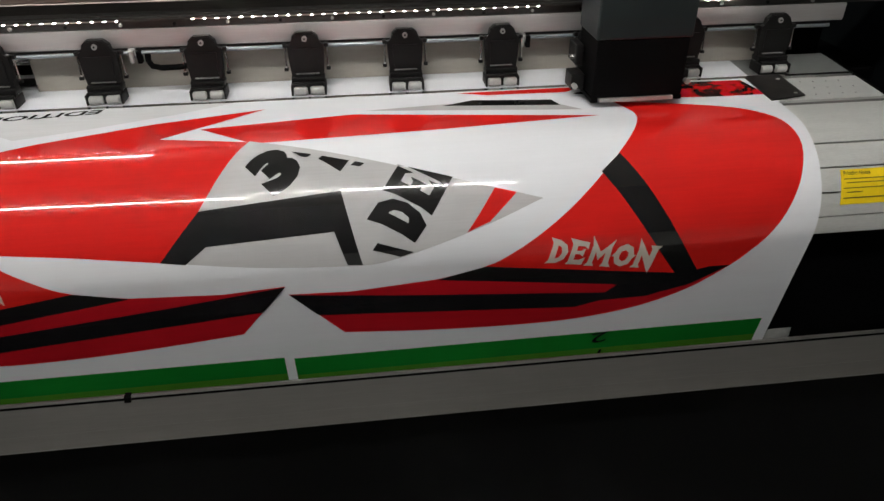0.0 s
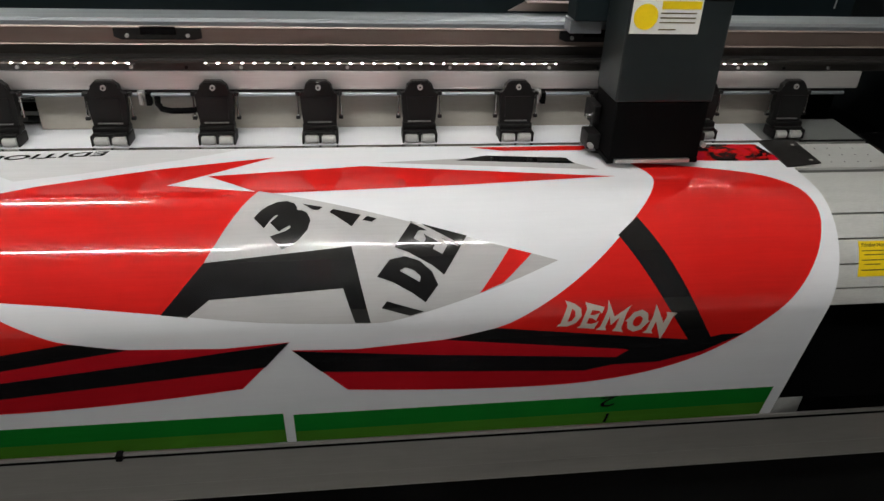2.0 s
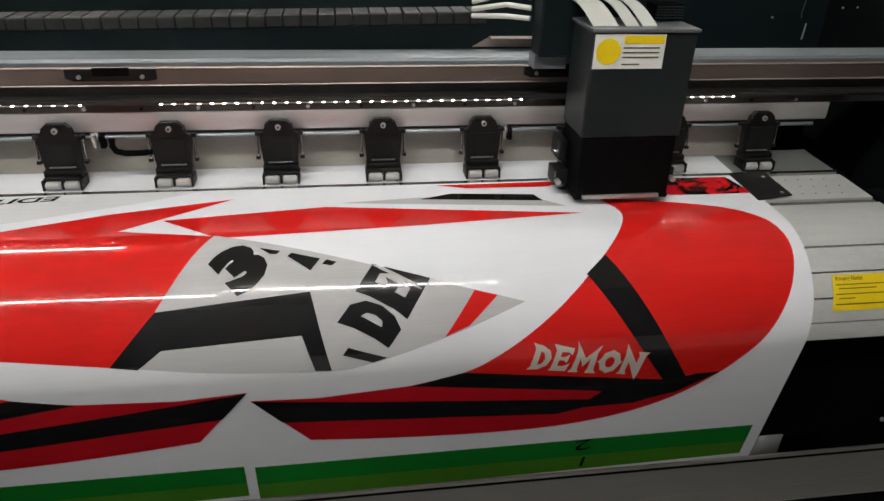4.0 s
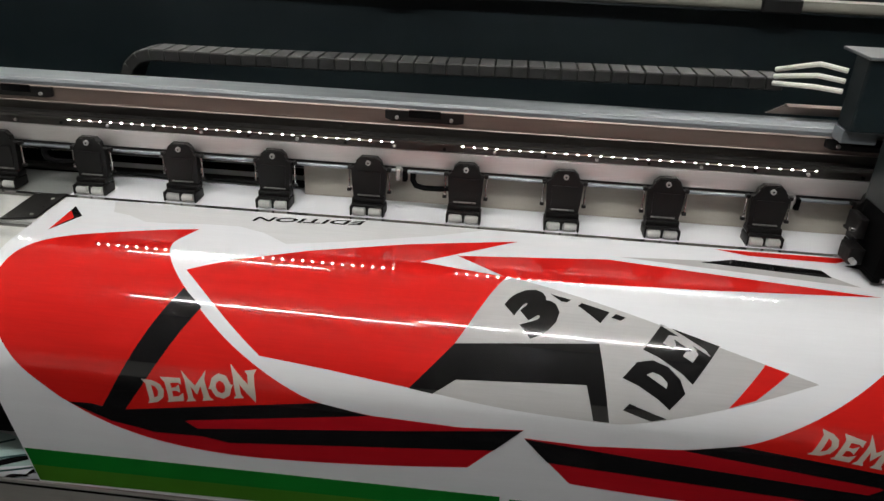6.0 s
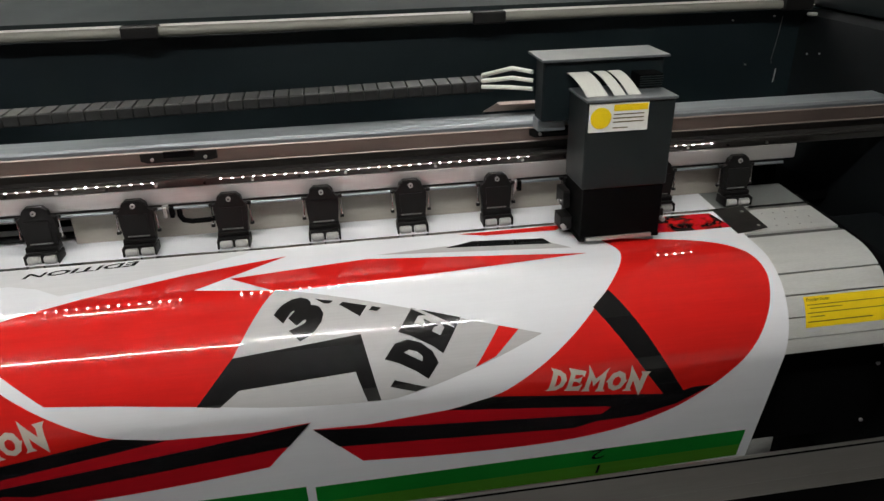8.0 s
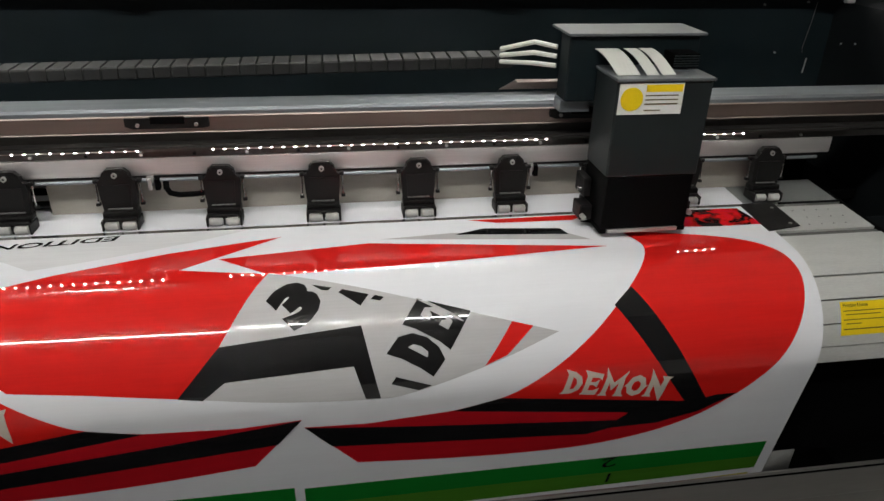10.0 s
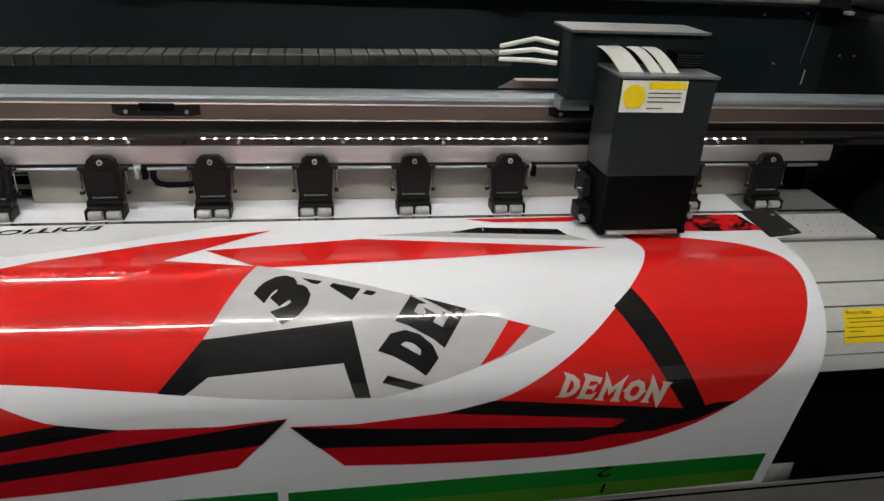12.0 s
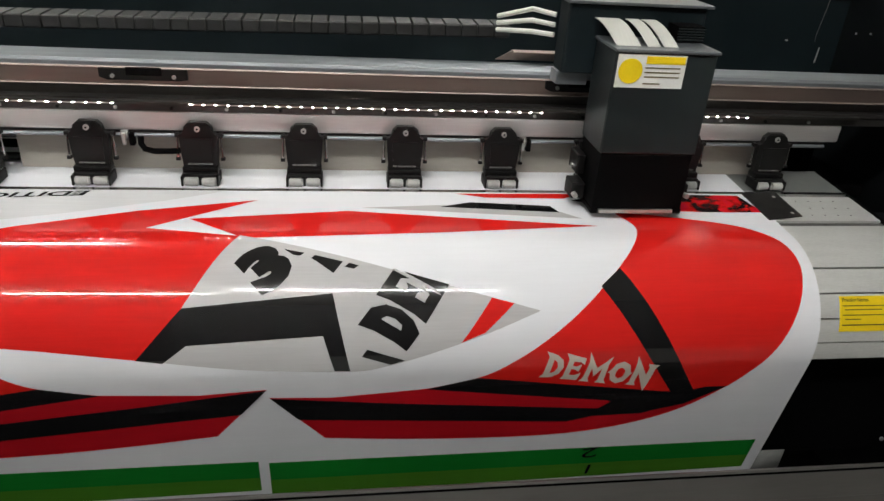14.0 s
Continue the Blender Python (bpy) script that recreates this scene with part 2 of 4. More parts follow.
def ceiling_tube(x, y, length, turn):
    lamp = thing("ceiling_light", "long thin white fluorescent tube on a batten under the ceiling", "lamp", (x, y, 1.80), "ceiling tubes")
    lamp.rotation_euler.z = radians(turn)
    h = length / 2
    part("batten", box(-h - 0.02, h + 0.02, -0.03, 0.03, -0.03, -0.001, 0.004), WALL, lamp)
    part("tube", rod((-h, 0, -0.045), (h, 0, -0.045), 0.008), TUBE, lamp)


room()
for x, y, length in ((-0.27, -1.07, 1.2), (0.93, -1.09, 1.16), (-0.74, 1.78, 1.2), (1.58, 2.25, 1.2)):
    ceiling_tube(x, y, length, -11)

# ---- printer: fixed body ----
X0, X1 = -0.62, 1.635


def printer_body():
    body = thing("printer_body", "dark blue and black steel body of a wide roll printer", "printer", (0.5, 0.2, FLOOR))

    def add(name, bm, mat, label="", smooth=False):
        bm.transform(Matrix.Translation((-0.5, -0.2, -FLOOR)))
        return part(name, bm, mat, body, label, smooth)
    add("back_panel", box(-1.0, 1.98, 0.50, 0.53, -0.30, 0.305, 0.004), NAVY, "dark blue painted back panel")
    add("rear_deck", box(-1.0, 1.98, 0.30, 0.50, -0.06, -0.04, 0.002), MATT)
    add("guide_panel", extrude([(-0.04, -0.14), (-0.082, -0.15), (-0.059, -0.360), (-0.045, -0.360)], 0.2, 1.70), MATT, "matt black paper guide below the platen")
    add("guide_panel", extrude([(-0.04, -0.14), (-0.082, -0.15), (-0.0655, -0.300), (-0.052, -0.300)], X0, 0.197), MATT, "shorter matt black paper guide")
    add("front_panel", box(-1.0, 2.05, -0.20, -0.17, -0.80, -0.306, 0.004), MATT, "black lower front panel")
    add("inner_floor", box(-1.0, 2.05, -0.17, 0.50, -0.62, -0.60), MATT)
    for x, z in ((1.668, -0.204), (1.682, -0.340)):
        y = -0.082 + (-z - 0.15) * 0.1095
        add("panel_screw", rod((x, y + 0.002, z), (x, y - 0.003, z), 0.0034, 10), STEEL)
    cab = add("side_cabinet", box(1.80, 2.15, -0.12, 0.53, -0.80, 0.30, 0.03), INNER, "dark blue side cabinet with rounded edges, shade in its colour")
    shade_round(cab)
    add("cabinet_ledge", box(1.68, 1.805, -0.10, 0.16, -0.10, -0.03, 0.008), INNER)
    shade_round(add("shoulder", box(1.83, 2.15, 0.24, 0.53, 0.301, 0.375, 0.02), SLATE, "slate grey rounded shoulder of the cabinet"))
    add("corner_wire", tube_path([(1.752, 0.493, 0.29), (1.748, 0.492, 0.25), (1.742, 0.493, 0.20), (1.744, 0.493, 0.19)], 0.0005), AXLE, "thin pale wire in the back corner")
    add("corner_pin", rod((1.752, 0.488, 0.150), (1.754, 0.488, 0.180), 0.0014, 8), STEEL)
    for x, y, z in ((1.685, 0.497, 0.190), (1.640, 0.497, 0.285), (1.735, 0.497, 0.290)):
        add("panel_screw", rod((x, y + 0.004, z), (x, y - 0.002, z), 0.0018, 8), STEEL)
    for y, z in ((0.455, 0.215), (0.415, 0.222), (0.25, 0.16)):
        add("panel_screw", rod((1.802, y, z), (1.798, y, z), 0.0018, 8), STEEL)
    add("hinge", box(1.782, 1.800, 0.446, 0.458, 0.294, 0.301, 0.002), STEEL, "small bright lid hinge")
    shade_round(add("left_cabinet", box(-1.35, -0.86, -0.12, 0.53, -0.80, 0.30, 0.03), NAVY))
    for x in (-1.0, 1.9):
        add("foot", box(x - 0.06, x + 0.06, -0.1, 0.4, 0.0 + FLOOR, -0.80, 0.01), MATT)
    return body


printer_body()


def front_rail():
    rail = thing("front_rail", "grey anodised metal front rail with a thin dark slot", "rail", (0.5, -0.22, -0.33))
    o = [(-0.200, -0.262), (-0.2135, -0.2362), (-0.2175, -0.2352), (-0.2200, -0.2385), (-0.2300, -0.2780), (-0.2297, -0.2787), (-0.2304, -0.2802), (-0.2342, -0.2958), (-0.2348, -0.2990),
         (-0.2335, -0.3025), (-0.20, -0.306), (-0.196, -0.306)]
    bm = extrude(o, -0.95, 1.98)
    bm.transform(Matrix.Translation((-0.5, 0.22, 0.33)))
    shade_round(part("profile", bm, RAIL, rail), 30)
    bm = extrude([(-0.2196, -0.2375), (-0.2200, -0.2377), (-0.2211, -0.2402), (-0.2205, -0.2402)], -0.95, 1.98)
    bm.transform(Matrix.Translation((-0.5, 0.22, 0.33)))
    part("slot", bm, MATT, rail, "dark slot along the rail's edge")
    bm = box(0.508, 0.516, -0.224, -0.213, -0.242, -0.2335, 0.001)
    bm.transform(Matrix.Translation((-0.5, 0.22, 0.33)))
    part("notch", bm, MATT, rail, "small dark notch")


front_rail()


# ---- platen ----
def platen():
    p = thing("platen", "satin aluminium platen with a rounded front of long slats", "platen", (0.5, 0.05, -0.15))
    back = Matrix.Translation((-0.5, -0.05, 0.15))

    def add(name, bm, mat, label="", smooth=False):
        bm.transform(back)
        return part(name, bm, mat, p, label, smooth)
    shade_round(add("core", strip(X0 + 0.002, X1 - 0.002, -0.24, 0.195, -0.0075, 0.02), GROOVE, "dark core in the joints"), 30)
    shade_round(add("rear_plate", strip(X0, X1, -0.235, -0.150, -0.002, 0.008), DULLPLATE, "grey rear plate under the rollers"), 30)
    shade_round(add("edge_bar", strip(X0, X1, -0.146, -0.138, 0.0003, 0.009), CHROME, "bright bar along the print line"), 30)
    shade_round(add("print_plate", strip(X0, X1, -0.134, -0.052, -0.002, 0.008), PLATEN, "flat plate with rows of small suction holes"), 30)
    shade_round(add("groove_strip", strip(X0, X1, -0.049, -0.040, -0.0045, 0.005), GROOVE, "dark grooved strip"), 30)
    for s0, s1 in ((-0.036, 0.0605), (0.0635, 0.0985), (0.1010, 0.1345), (0.1370, 0.1700), (0.1725, 0.1990)):
        shade_round(add("slat", strip(X0, X1, s0, s1, -0.002, 0.007), PLATEN), 30)
    # suction holes that show beside the sheet
    for x0, x1 in ((-0.36, -0.12), (1.53, 1.63)):
        for i in range(int((x1 - x0) / 0.022)):
            for j in range(3):
                x, s = x0 + 0.022 * i + 0.011 * (j % 2), -0.118 + 0.024 * j
                y, z = curve_at(s, -0.0017)
                add("suction_hole", rod((x, y, z - 0.001), (x, y, z), 0.0013, 8), GROOVE)
    shade_round(add("end_cap", extrude([curve_at(-0.235 + 0.434 * i / 60, -0.001) for i in range(61)] + [(-0.03, -0.15), (0.2, -0.08)], X1, X1 + 0.006), MATT, "black end cap"), 30)


platen()


def warning_label():
    lab = thing("warning_label", "yellow printing notes label with lines of small text on the platen", "label", (1.556, -0.1, -0.08))
    back = Matrix.Translation((-1.556, 0.1, 0.08))

    def piece(x0, x1, s0, s1, lift, mat, name):
        bm = strip(x0, x1, s0, s1, lift, 0.0004)
        bm.transform(back)
        return part(name, bm, mat, lab)
    piece(1.486, 1.631, 0.104, 0.154, -0.0012, LABEL_Y, "sheet")
    for s, a, b, h in ((0.1170, 0.0, 0.135, 0.0013), (0.1225, 0.004, 0.060, 0.0013), (0.1300, 0.0, 0.137, 0.0013), (0.1360, 0.004, 0.028, 0.0013), (0.1440, 0.0, 0.112, 0.0016)):
        piece(1.490 + a, 1.490 + b, s, s + h, -0.0008, LABEL_T, "text_bar")
    bm = letters("Printing Notes", 0.05, 0.0010)
    for v in bm.verts:
        v.co = (1.490 + 0.040 * v.co.x, 0.1138 - 0.0072 * v.co.y, 0)
    bend(bm, -0.0008)
    bm.transform(back)
    part("heading", bm, LABEL_T, lab, smooth=True)



def edge_clamp(x0, x1, skew):
    c = thing("media_clamp", "thin black steel edge clamp holding the vinyl's edge", "clamp", ((x0 + x1) / 2, 0.09, 0.005), "edge clamps")
    bm = bmesh.new()
    for lift in (0.0018, 0.0002):
        for x, s in ((x0 - skew, -0.138), (x1 - skew, -0.146), (x1, -0.062), (x0, -0.050)):
            y, z = curve_at(s, lift)
            bm.verts.new((x, y, z))
    bm.verts.ensure_lookup_table()
    v = bm.verts
    bm.faces.new(v[0:4])
    bm.faces.new(v[4:8][::-1])
    for i in range(4):
        bm.faces.new((v[i], v[4 + i], v[4 + (i + 1) % 4], v[(i + 1) % 4]))
    bm.transform(Matrix.Translation((-(x0 + x1) / 2, -0.09, -0.005)))
    part("strip", bm, TAPE, c)
    for s in (-0.07, -0.125):
        y, z = curve_at(s, 0.002)
        bm = rod((x1 - 0.012 - skew / 2, y, z - 0.001), (x1 - 0.012 - skew / 2, y, z + 0.0006), 0.003, 10)
        bm.transform(Matrix.Translation((-(x0 + x1) / 2, -0.09, -0.005)))
        part("rivet", bm, STEEL, c)


edge_clamp(1.446, 1.507, 0.0)
edge_clamp(-0.086, -0.036, 0.0)


# ---- printed vinyl sheet ----
SHEET = thing("printed_vinyl_sheet", "glossy white vinyl sheet printed with red, black and grey racing graphics", "printed sheet", (0.71, 0, -0.2))
SHEET_BACK = Matrix.Translation((-0.71, 0, 0.2))
L0, L1 = -0.033, 1.456


def on_sheet(name, bm, mat, layer, label=""):
    bend(bm, 0.0003 * layer)
    normals = [curve_normal(v.co.y, v.co.z) for v in bm.verts]
    bm.transform(SHEET_BACK)
    ob = part(name, bm, mat, SHEET, label, smooth=True)
    ob.data.normals_split_custom_set_from_vertices(normals)
    return ob


def flat(points, bm=None):
    bm = bm or bmesh.new()
    bm.faces.new([bm.verts.new((x, s, 0)) for x, s in points])
    bm.normal_update()
    return bm


def printed(name, points, mat, layer, smooth=True, label=""):
    return on_sheet(name, flat(rounded(points) if smooth else points), mat, layer, label)


def mirrored(points):
    """The other half of the drawing: mirrored, and slanted a little."""
    return [(1.420 - x, s - 0.045 * (1.420 - x - 0.36)) for x, s in reversed(points)]


def letters(text, size, bold=0.0, squeeze=1.0, shear=0.0):
    """Flat letters in x and y, the lower left corner at the origin."""
    cu = bpy.data.curves.new("letters", "FONT")
    cu.body, cu.size, cu.offset, cu.shear, cu.resolution_u = text, size, bold, shear, 3
    ob = new("letters", cu)
    bpy.context.view_layer.update()
    me = bpy.data.meshes.new_from_object(ob.evaluated_get(bpy.context.evaluated_depsgraph_get()))
    bm = bmesh.new()
    bm.from_mesh(me)
    bpy.data.objects.remove(ob)
    bpy.data.curves.remove(cu)
    bpy.data.meshes.remove(me)
    bmesh.ops.remove_doubles(bm, verts=bm.verts, dist=1e-5)
    lo = [min(v.co[i] for v in bm.verts) for i in (0, 1)]
    hi = [max(v.co[i] for v in bm.verts) for i in (0, 1)]
    for v in bm.verts:
        v.co = ((v.co.x - lo[0]) / (hi[0] - lo[0]), (v.co.y - lo[1]) / (hi[1] - lo[1]), 0)
    return bm


def lettering(name, text, corner, along, up, mat, layer, cut=None, bold=0.0, shear=0.0, label=""):
    """Letters fitted to a parallelogram in x and s: lower left corner, the way of the line, the way up."""
    bm = letters(text, 0.05, bold, 1.0, shear)
    for v in bm.verts:
        v.co = (corner[0] + along[0] * v.co.x + up[0] * v.co.y, corner[1] + along[1] * v.co.x + up[1] * v.co.y, 0)
    if cut:
        (ax, ay), (bx, by) = cut
        bmesh.ops.bisect_plane(bm, geom=bm.verts[:] + bm.edges[:] + bm.faces[:], plane_co=(ax, ay, 0), plane_no=(by - ay, ax - bx, 0), clear_outer=True)
    return on_sheet(name, bm, mat, layer, label)


# spiked capitals: width, outline and hole of each letter in a unit box
GLYPHS = {
    "D": (0.20, [(-0.05, -0.04), (0.10, 0.10), (0.18, 0.86), (0.02, 1.06), (0.55, 0.97), (0.88, 0.80), (1.00, 0.52), (0.86, 0.20), (0.50, 0.00)],
          [(0.40, 0.20), (0.44, 0.78), (0.62, 0.70), (0.70, 0.50), (0.60, 0.28)]),
    "E": (0.19, [(-0.04, -0.03), (0.08, 0.10), (0.14, 0.85), (-0.04, 1.08), (1.00, 0.97), (0.98, 0.70), (0.80, 0.80), (0.42, 0.80), (0.40, 0.60), (0.62, 0.60), (0.85, 0.72),
                 (0.80, 0.36), (0.60, 0.46), (0.38, 0.46), (0.36, 0.20), (0.65, 0.20), (0.95, 0.34), (0.86, -0.02)], None),
    "M": (0.26, [(-0.03, -0.06), (0.08, 0.10), (0.13, 0.85), (0.06, 1.25), (0.48, 0.62), (0.98, 1.18), (0.88, 0.85), (0.92, 0.10), (1.04, -0.06), (0.60, -0.06), (0.68, 0.10),
                 (0.68, 0.60), (0.46, 0.22), (0.30, 0.60), (0.28, 0.10), (0.36, -0.05)], None),
    "O": (0.21, [(0.50, 1.02), (0.84, 0.90), (1.00, 0.56), (1.10, 0.56), (0.98, 0.40), (0.84, 0.12), (0.50, -0.02), (0.16, 0.12), (0.02, 0.44), (-0.10, 0.46), (0.02, 0.60), (0.16, 0.88)],
          [(0.50, 0.76), (0.68, 0.66), (0.72, 0.50), (0.65, 0.30), (0.50, 0.24), (0.33, 0.33), (0.28, 0.50), (0.33, 0.68)]),
    "N": (0.24, [(-0.04, -0.03), (0.08, 0.10), (0.10, 0.80), (0.04, 1.30), (0.66, 0.52), (0.68, 0.85), (0.58, 1.02), (1.06, 1.02), (0.94, 0.85), (0.90, 0.10), (0.84, -0.28), (0.32, 0.55),
                 (0.30, 0.12), (0.40, -0.03)], None),
}

# heavier slab capitals, cut close together
SLABS = {
    "D": (0.21, [(-0.02, 0.00), (0.05, 0.30), (0.05, 0.72), (-0.04, 1.02), (0.60, 0.98), (0.92, 0.78), (1.02, 0.50), (0.92, 0.20), (0.66, -0.02)],
          [(0.46, 0.30), (0.46, 0.72), (0.62, 0.66), (0.68, 0.50), (0.62, 0.34)]),
    "E": (0.20, [(-0.02, -0.02), (0.06, 0.25), (0.06, 0.75), (-0.02, 1.02), (1.00, 1.00), (1.00, 0.66), (0.86, 0.80), (0.54, 0.80), (0.54, 0.60), (0.72, 0.60), (0.84, 0.68),
                 (0.84, 0.32), (0.72, 0.40), (0.54, 0.40), (0.54, 0.20), (0.86, 0.20), (1.00, 0.36), (1.02, -0.02)], None),
    "M": (0.28, [(-0.02, -0.02), (0.06, 0.15), (0.06, 0.85), (-0.02, 1.02), (0.36, 1.02), (0.50, 0.66), (0.66, 1.02), (1.02, 1.02), (0.94, 0.85), (0.94, 0.15), (1.02, -0.02), (0.62, -0.02),
                 (0.66, 0.55), (0.50, 0.20), (0.34, 0.55), (0.36, -0.02)], None),
}


def spiked(word, corner, along, up, mat, ground, cut=None, shapes=GLYPHS):
    """A word in spiked capitals, fitted to a parallelogram in x and s."""
    total = sum(shapes[c][0] for c in word)
    at = 0.0
    for c in word:
        w, outline, hole = shapes[c]
        for shape, m, layer in ((outline, mat, 3), (hole, ground, 4)):
            if not shape:
                continue
            uv = [((at + x * w * 0.97) / total, y) for x, y in shape]
            bm = flat([(corner[0] + along[0] * u + up[0] * v, corner[1] + along[1] * u + up[1] * v) for u, v in uv])
            bmesh.ops.triangulate(bm, faces=bm.faces[:])
            if cut:
                (ax, ay), (bx, by) = cut
                bmesh.ops.bisect_plane(bm, geom=bm.verts[:] + bm.edges[:] + bm.faces[:], plane_co=(ax, ay, 0), plane_no=(by - ay, ax - bx, 0), clear_outer=True)
            if bm.faces:
                on_sheet("letter" if layer == 3 else "letter_opening", bm, m, layer)
        at += w


def vinyl():
    bm = bmesh.new()
    flat([(L0, -0.34), (L1, -0.34), (L1, 0.80), (L0, 0.80)], bm)
    sheet = on_sheet("sheet", bm, VINYL, 0, "white gloss vinyl")
    # side wing, mirrored on the other half
    wing = [(1.205, -0.075), (1.265, -0.065), (1.375, -0.036), (1.422, 0.000), (1.438, 0.050), (1.430, 0.100), (1.413, 0.145), (1.393, 0.184), (1.370, 0.218),
            (1.344, 0.248), (1.290, 0.290), (1.218, 0.320), (1.125, 0.337), (1.015, 0.340), (0.891, 0.335), (0.781, 0.326), (0.711, 0.240), (0.795, 0.243),
            (0.914, 0.232), (0.982, 0.214), (1.022, 0.191), (1.082, 0.146), (1.136, 0.098), (1.190, 0.040), (1.218, -0.004), (1.224, -0.036)]
    bar = [(1.144, 0.086), (1.174, 0.060), (1.301, 0.259), (1.277, 0.274)]
    band = [(0.914, 0.233), (0.982, 0.214), (1.277, 0.256), (1.312, 0.246), (1.346, 0.246), (1.290, 0.281), (1.230, 0.297), (1.173, 0.268)]
    blade = [(0.712, 0.241), (0.869, 0.258), (1.163, 0.284), (1.182, 0.267), (1.287, 0.277), (1.231, 0.298), (1.158, 0.300), (1.121, 0.310), (0.747, 0.285)]
    shade = [(0.711, 0.240), (0.795, 0.243), (0.914, 0.232), (0.982, 0.216), (1.277, 0.258), (1.312, 0.250), (1.340, 0.250), (1.290, 0.289), (1.218, 0.319), (1.125, 0.336),
             (1.015, 0.339), (0.891, 0.334), (0.782, 0.325)]
    for side in (list, mirrored):
        printed("red_wing", side(wing), RED, 1, label="bright red printed wing shape")
        printed("dark_red_shade", side(shade), DEEP, 1.6, False, "darker red printed lower edge")
        printed("black_bar", side(bar), BLACK, 2.4, False)
        printed("black_band", side(band), BLACK, 2, False)
        printed("black_blade", side(blade), BLACK, 3, False)
    # middle panel
    printed("grey_panel", [(0.673, -0.007), (0.823, 0.044), (0.943, 0.083), (1.060, 0.117), (0.991, 0.145), (0.915, 0.172), (0.856, 0.190), (0.815, 0.196), (0.715, 0.191),
                           (0.648, 0.184), (0.558, 0.170), (0.612, 0.107)], GREY, 1.3, label="grey printed number panel")
    printed("red_field", [(0.239, 0.036), (0.292, 0.010), (0.390, -0.032), (0.531, -0.075), (0.686, -0.108), (0.551, -0.027), (0.680, -0.004), (0.619, 0.104), (0.563, 0.1715),
                          (0.451, 0.156), (0.360, 0.146), (0.306, 0.098)], RED, 1, False, "bright red printed field")
    printed("black_frame", [(0.612, 0.107), (0.793, 0.091), (0.815, 0.195), (0.795, 0.194), (0.781, 0.144), (0.617, 0.153), (0.588, 0.176), (0.557, 0.171)], BLACK, 2, False)
    printed("red_stripe", [(0.996, 0.099), (1.025, 0.107), (0.987, 0.144), (0.956, 0.157)], RED, 2, False)
    printed("red_streak", [(0.601, -0.052), (0.814, -0.076), (1.171, -0.032), (0.942, -0.014), (0.678, 0.000)], RED, 1, False)
    printed("black_sliver", [(0.947, -0.089), (0.994, -0.104), (1.114, -0.093), (1.123, -0.073)], BLACK, 2, False)
    printed("grey_sliver", [(0.832, -0.086), (0.947, -0.095), (1.118, -0.080), (1.153, -0.054), (1.093, -0.060)], GREY, 1, False)
    printed("red_sliver", [(0.975, -0.133), (1.175, -0.135), (1.143, -0.118), (1.020, -0.120)], RED, 1, False)
    printed("grey_ground", [(0.050, -0.135), (0.640, -0.137), (0.560, -0.105), (0.433, -0.066), (0.353, -0.046), (0.312, -0.073), (0.269, -0.087), (0.208, -0.085), (0.166, -0.079),
                            (0.126, -0.078), (0.095, -0.094), (0.066, -0.100)], GREYL, 0.7, False)
    printed("dark_corner", [(0.002, -0.032), (-0.001, -0.109), (0.026, -0.080)], BLACK, 2, False)
    printed("red_corner", [(0.002, -0.032), (0.000, -0.095), (0.018, -0.072)], RED, 3, False)
    printed("splashed_picture", [(1.153, -0.112), (1.200, -0.126), (1.245, -0.135), (1.435, -0.132), (1.450, -0.075), (1.340, -0.076), (1.217, -0.090)], SPLASH, 1, label="red printed picture with black splashes")
    # measuring bars along the lower edge
    for x0, x1 in ((-0.031, 0.688), (0.702, 1.437)):
        printed("green_bar", [(x0, 0.376), (x1, 0.372), (x1, 0.410), (x0, 0.416)], GREEN, 1, False)
        printed("light_green_bar", [(x0, 0.416), (x1, 0.410), (x1, 0.440), (x0, 0.455)], LIME, 1, False)
    printed("yellow_bar", [(0.90, 0.472), (1.430, 0.452), (1.430, 0.490), (0.90, 0.495)], YELLOW_INK, 1, False)
    # lettering
    spiked("DEMON", (1.066, 0.214), (0.161, 0.026), (0.004, -0.040), CREAM, RED)
    spiked("DEMON", (0.196, 0.243), (0.161, -0.034), (-0.001, -0.043), CREAM, RED)
    edge = ((0.673, -0.004), (1.060, 0.119))
    lettering("numeral", "3", (0.710, 0.0965), (0.042, -0.038), (-0.043, -0.050), BLACK, 3, edge, 0.0040)
    printed("cut_numeral", [(0.766, 0.041), (0.771, 0.036), (0.806, 0.047), (0.794, 0.064)], BLACK, 3, False)
    printed("cut_numeral", [(0.808, 0.055), (0.814, 0.049), (0.826, 0.053), (0.820, 0.058)], BLACK, 3, False)
    printed("cut_numeral", [(0.731, 0.025), (0.757, 0.032), (0.752, 0.037), (0.744, 0.036)], BLACK, 3, False)
    spiked("DEM", (0.886, 0.166), (0.075, -0.119), (-0.060, -0.036), BLACK, GREY, edge, SLABS)
    printed("ink_stroke", [(0.829, 0.173), (0.836, 0.163), (0.884, 0.180), (0.866, 0.186)], BLACK, 3, False)
    lettering("small_mark", "2", (1.186, 0.372), (-0.026, 0.004), (-0.002, 0.024), BLACK, 3)
    lettering("small_mark", "1", (1.181, 0.415), (-0.0045, 0.001), (-0.002, 0.022), BLACK, 3)
    lettering("word", "EDITION", (0.452, -0.134), (-0.165, 0.013), (-0.006, 0.015), BLACK, 3, bold=0.0010)
    return sheet


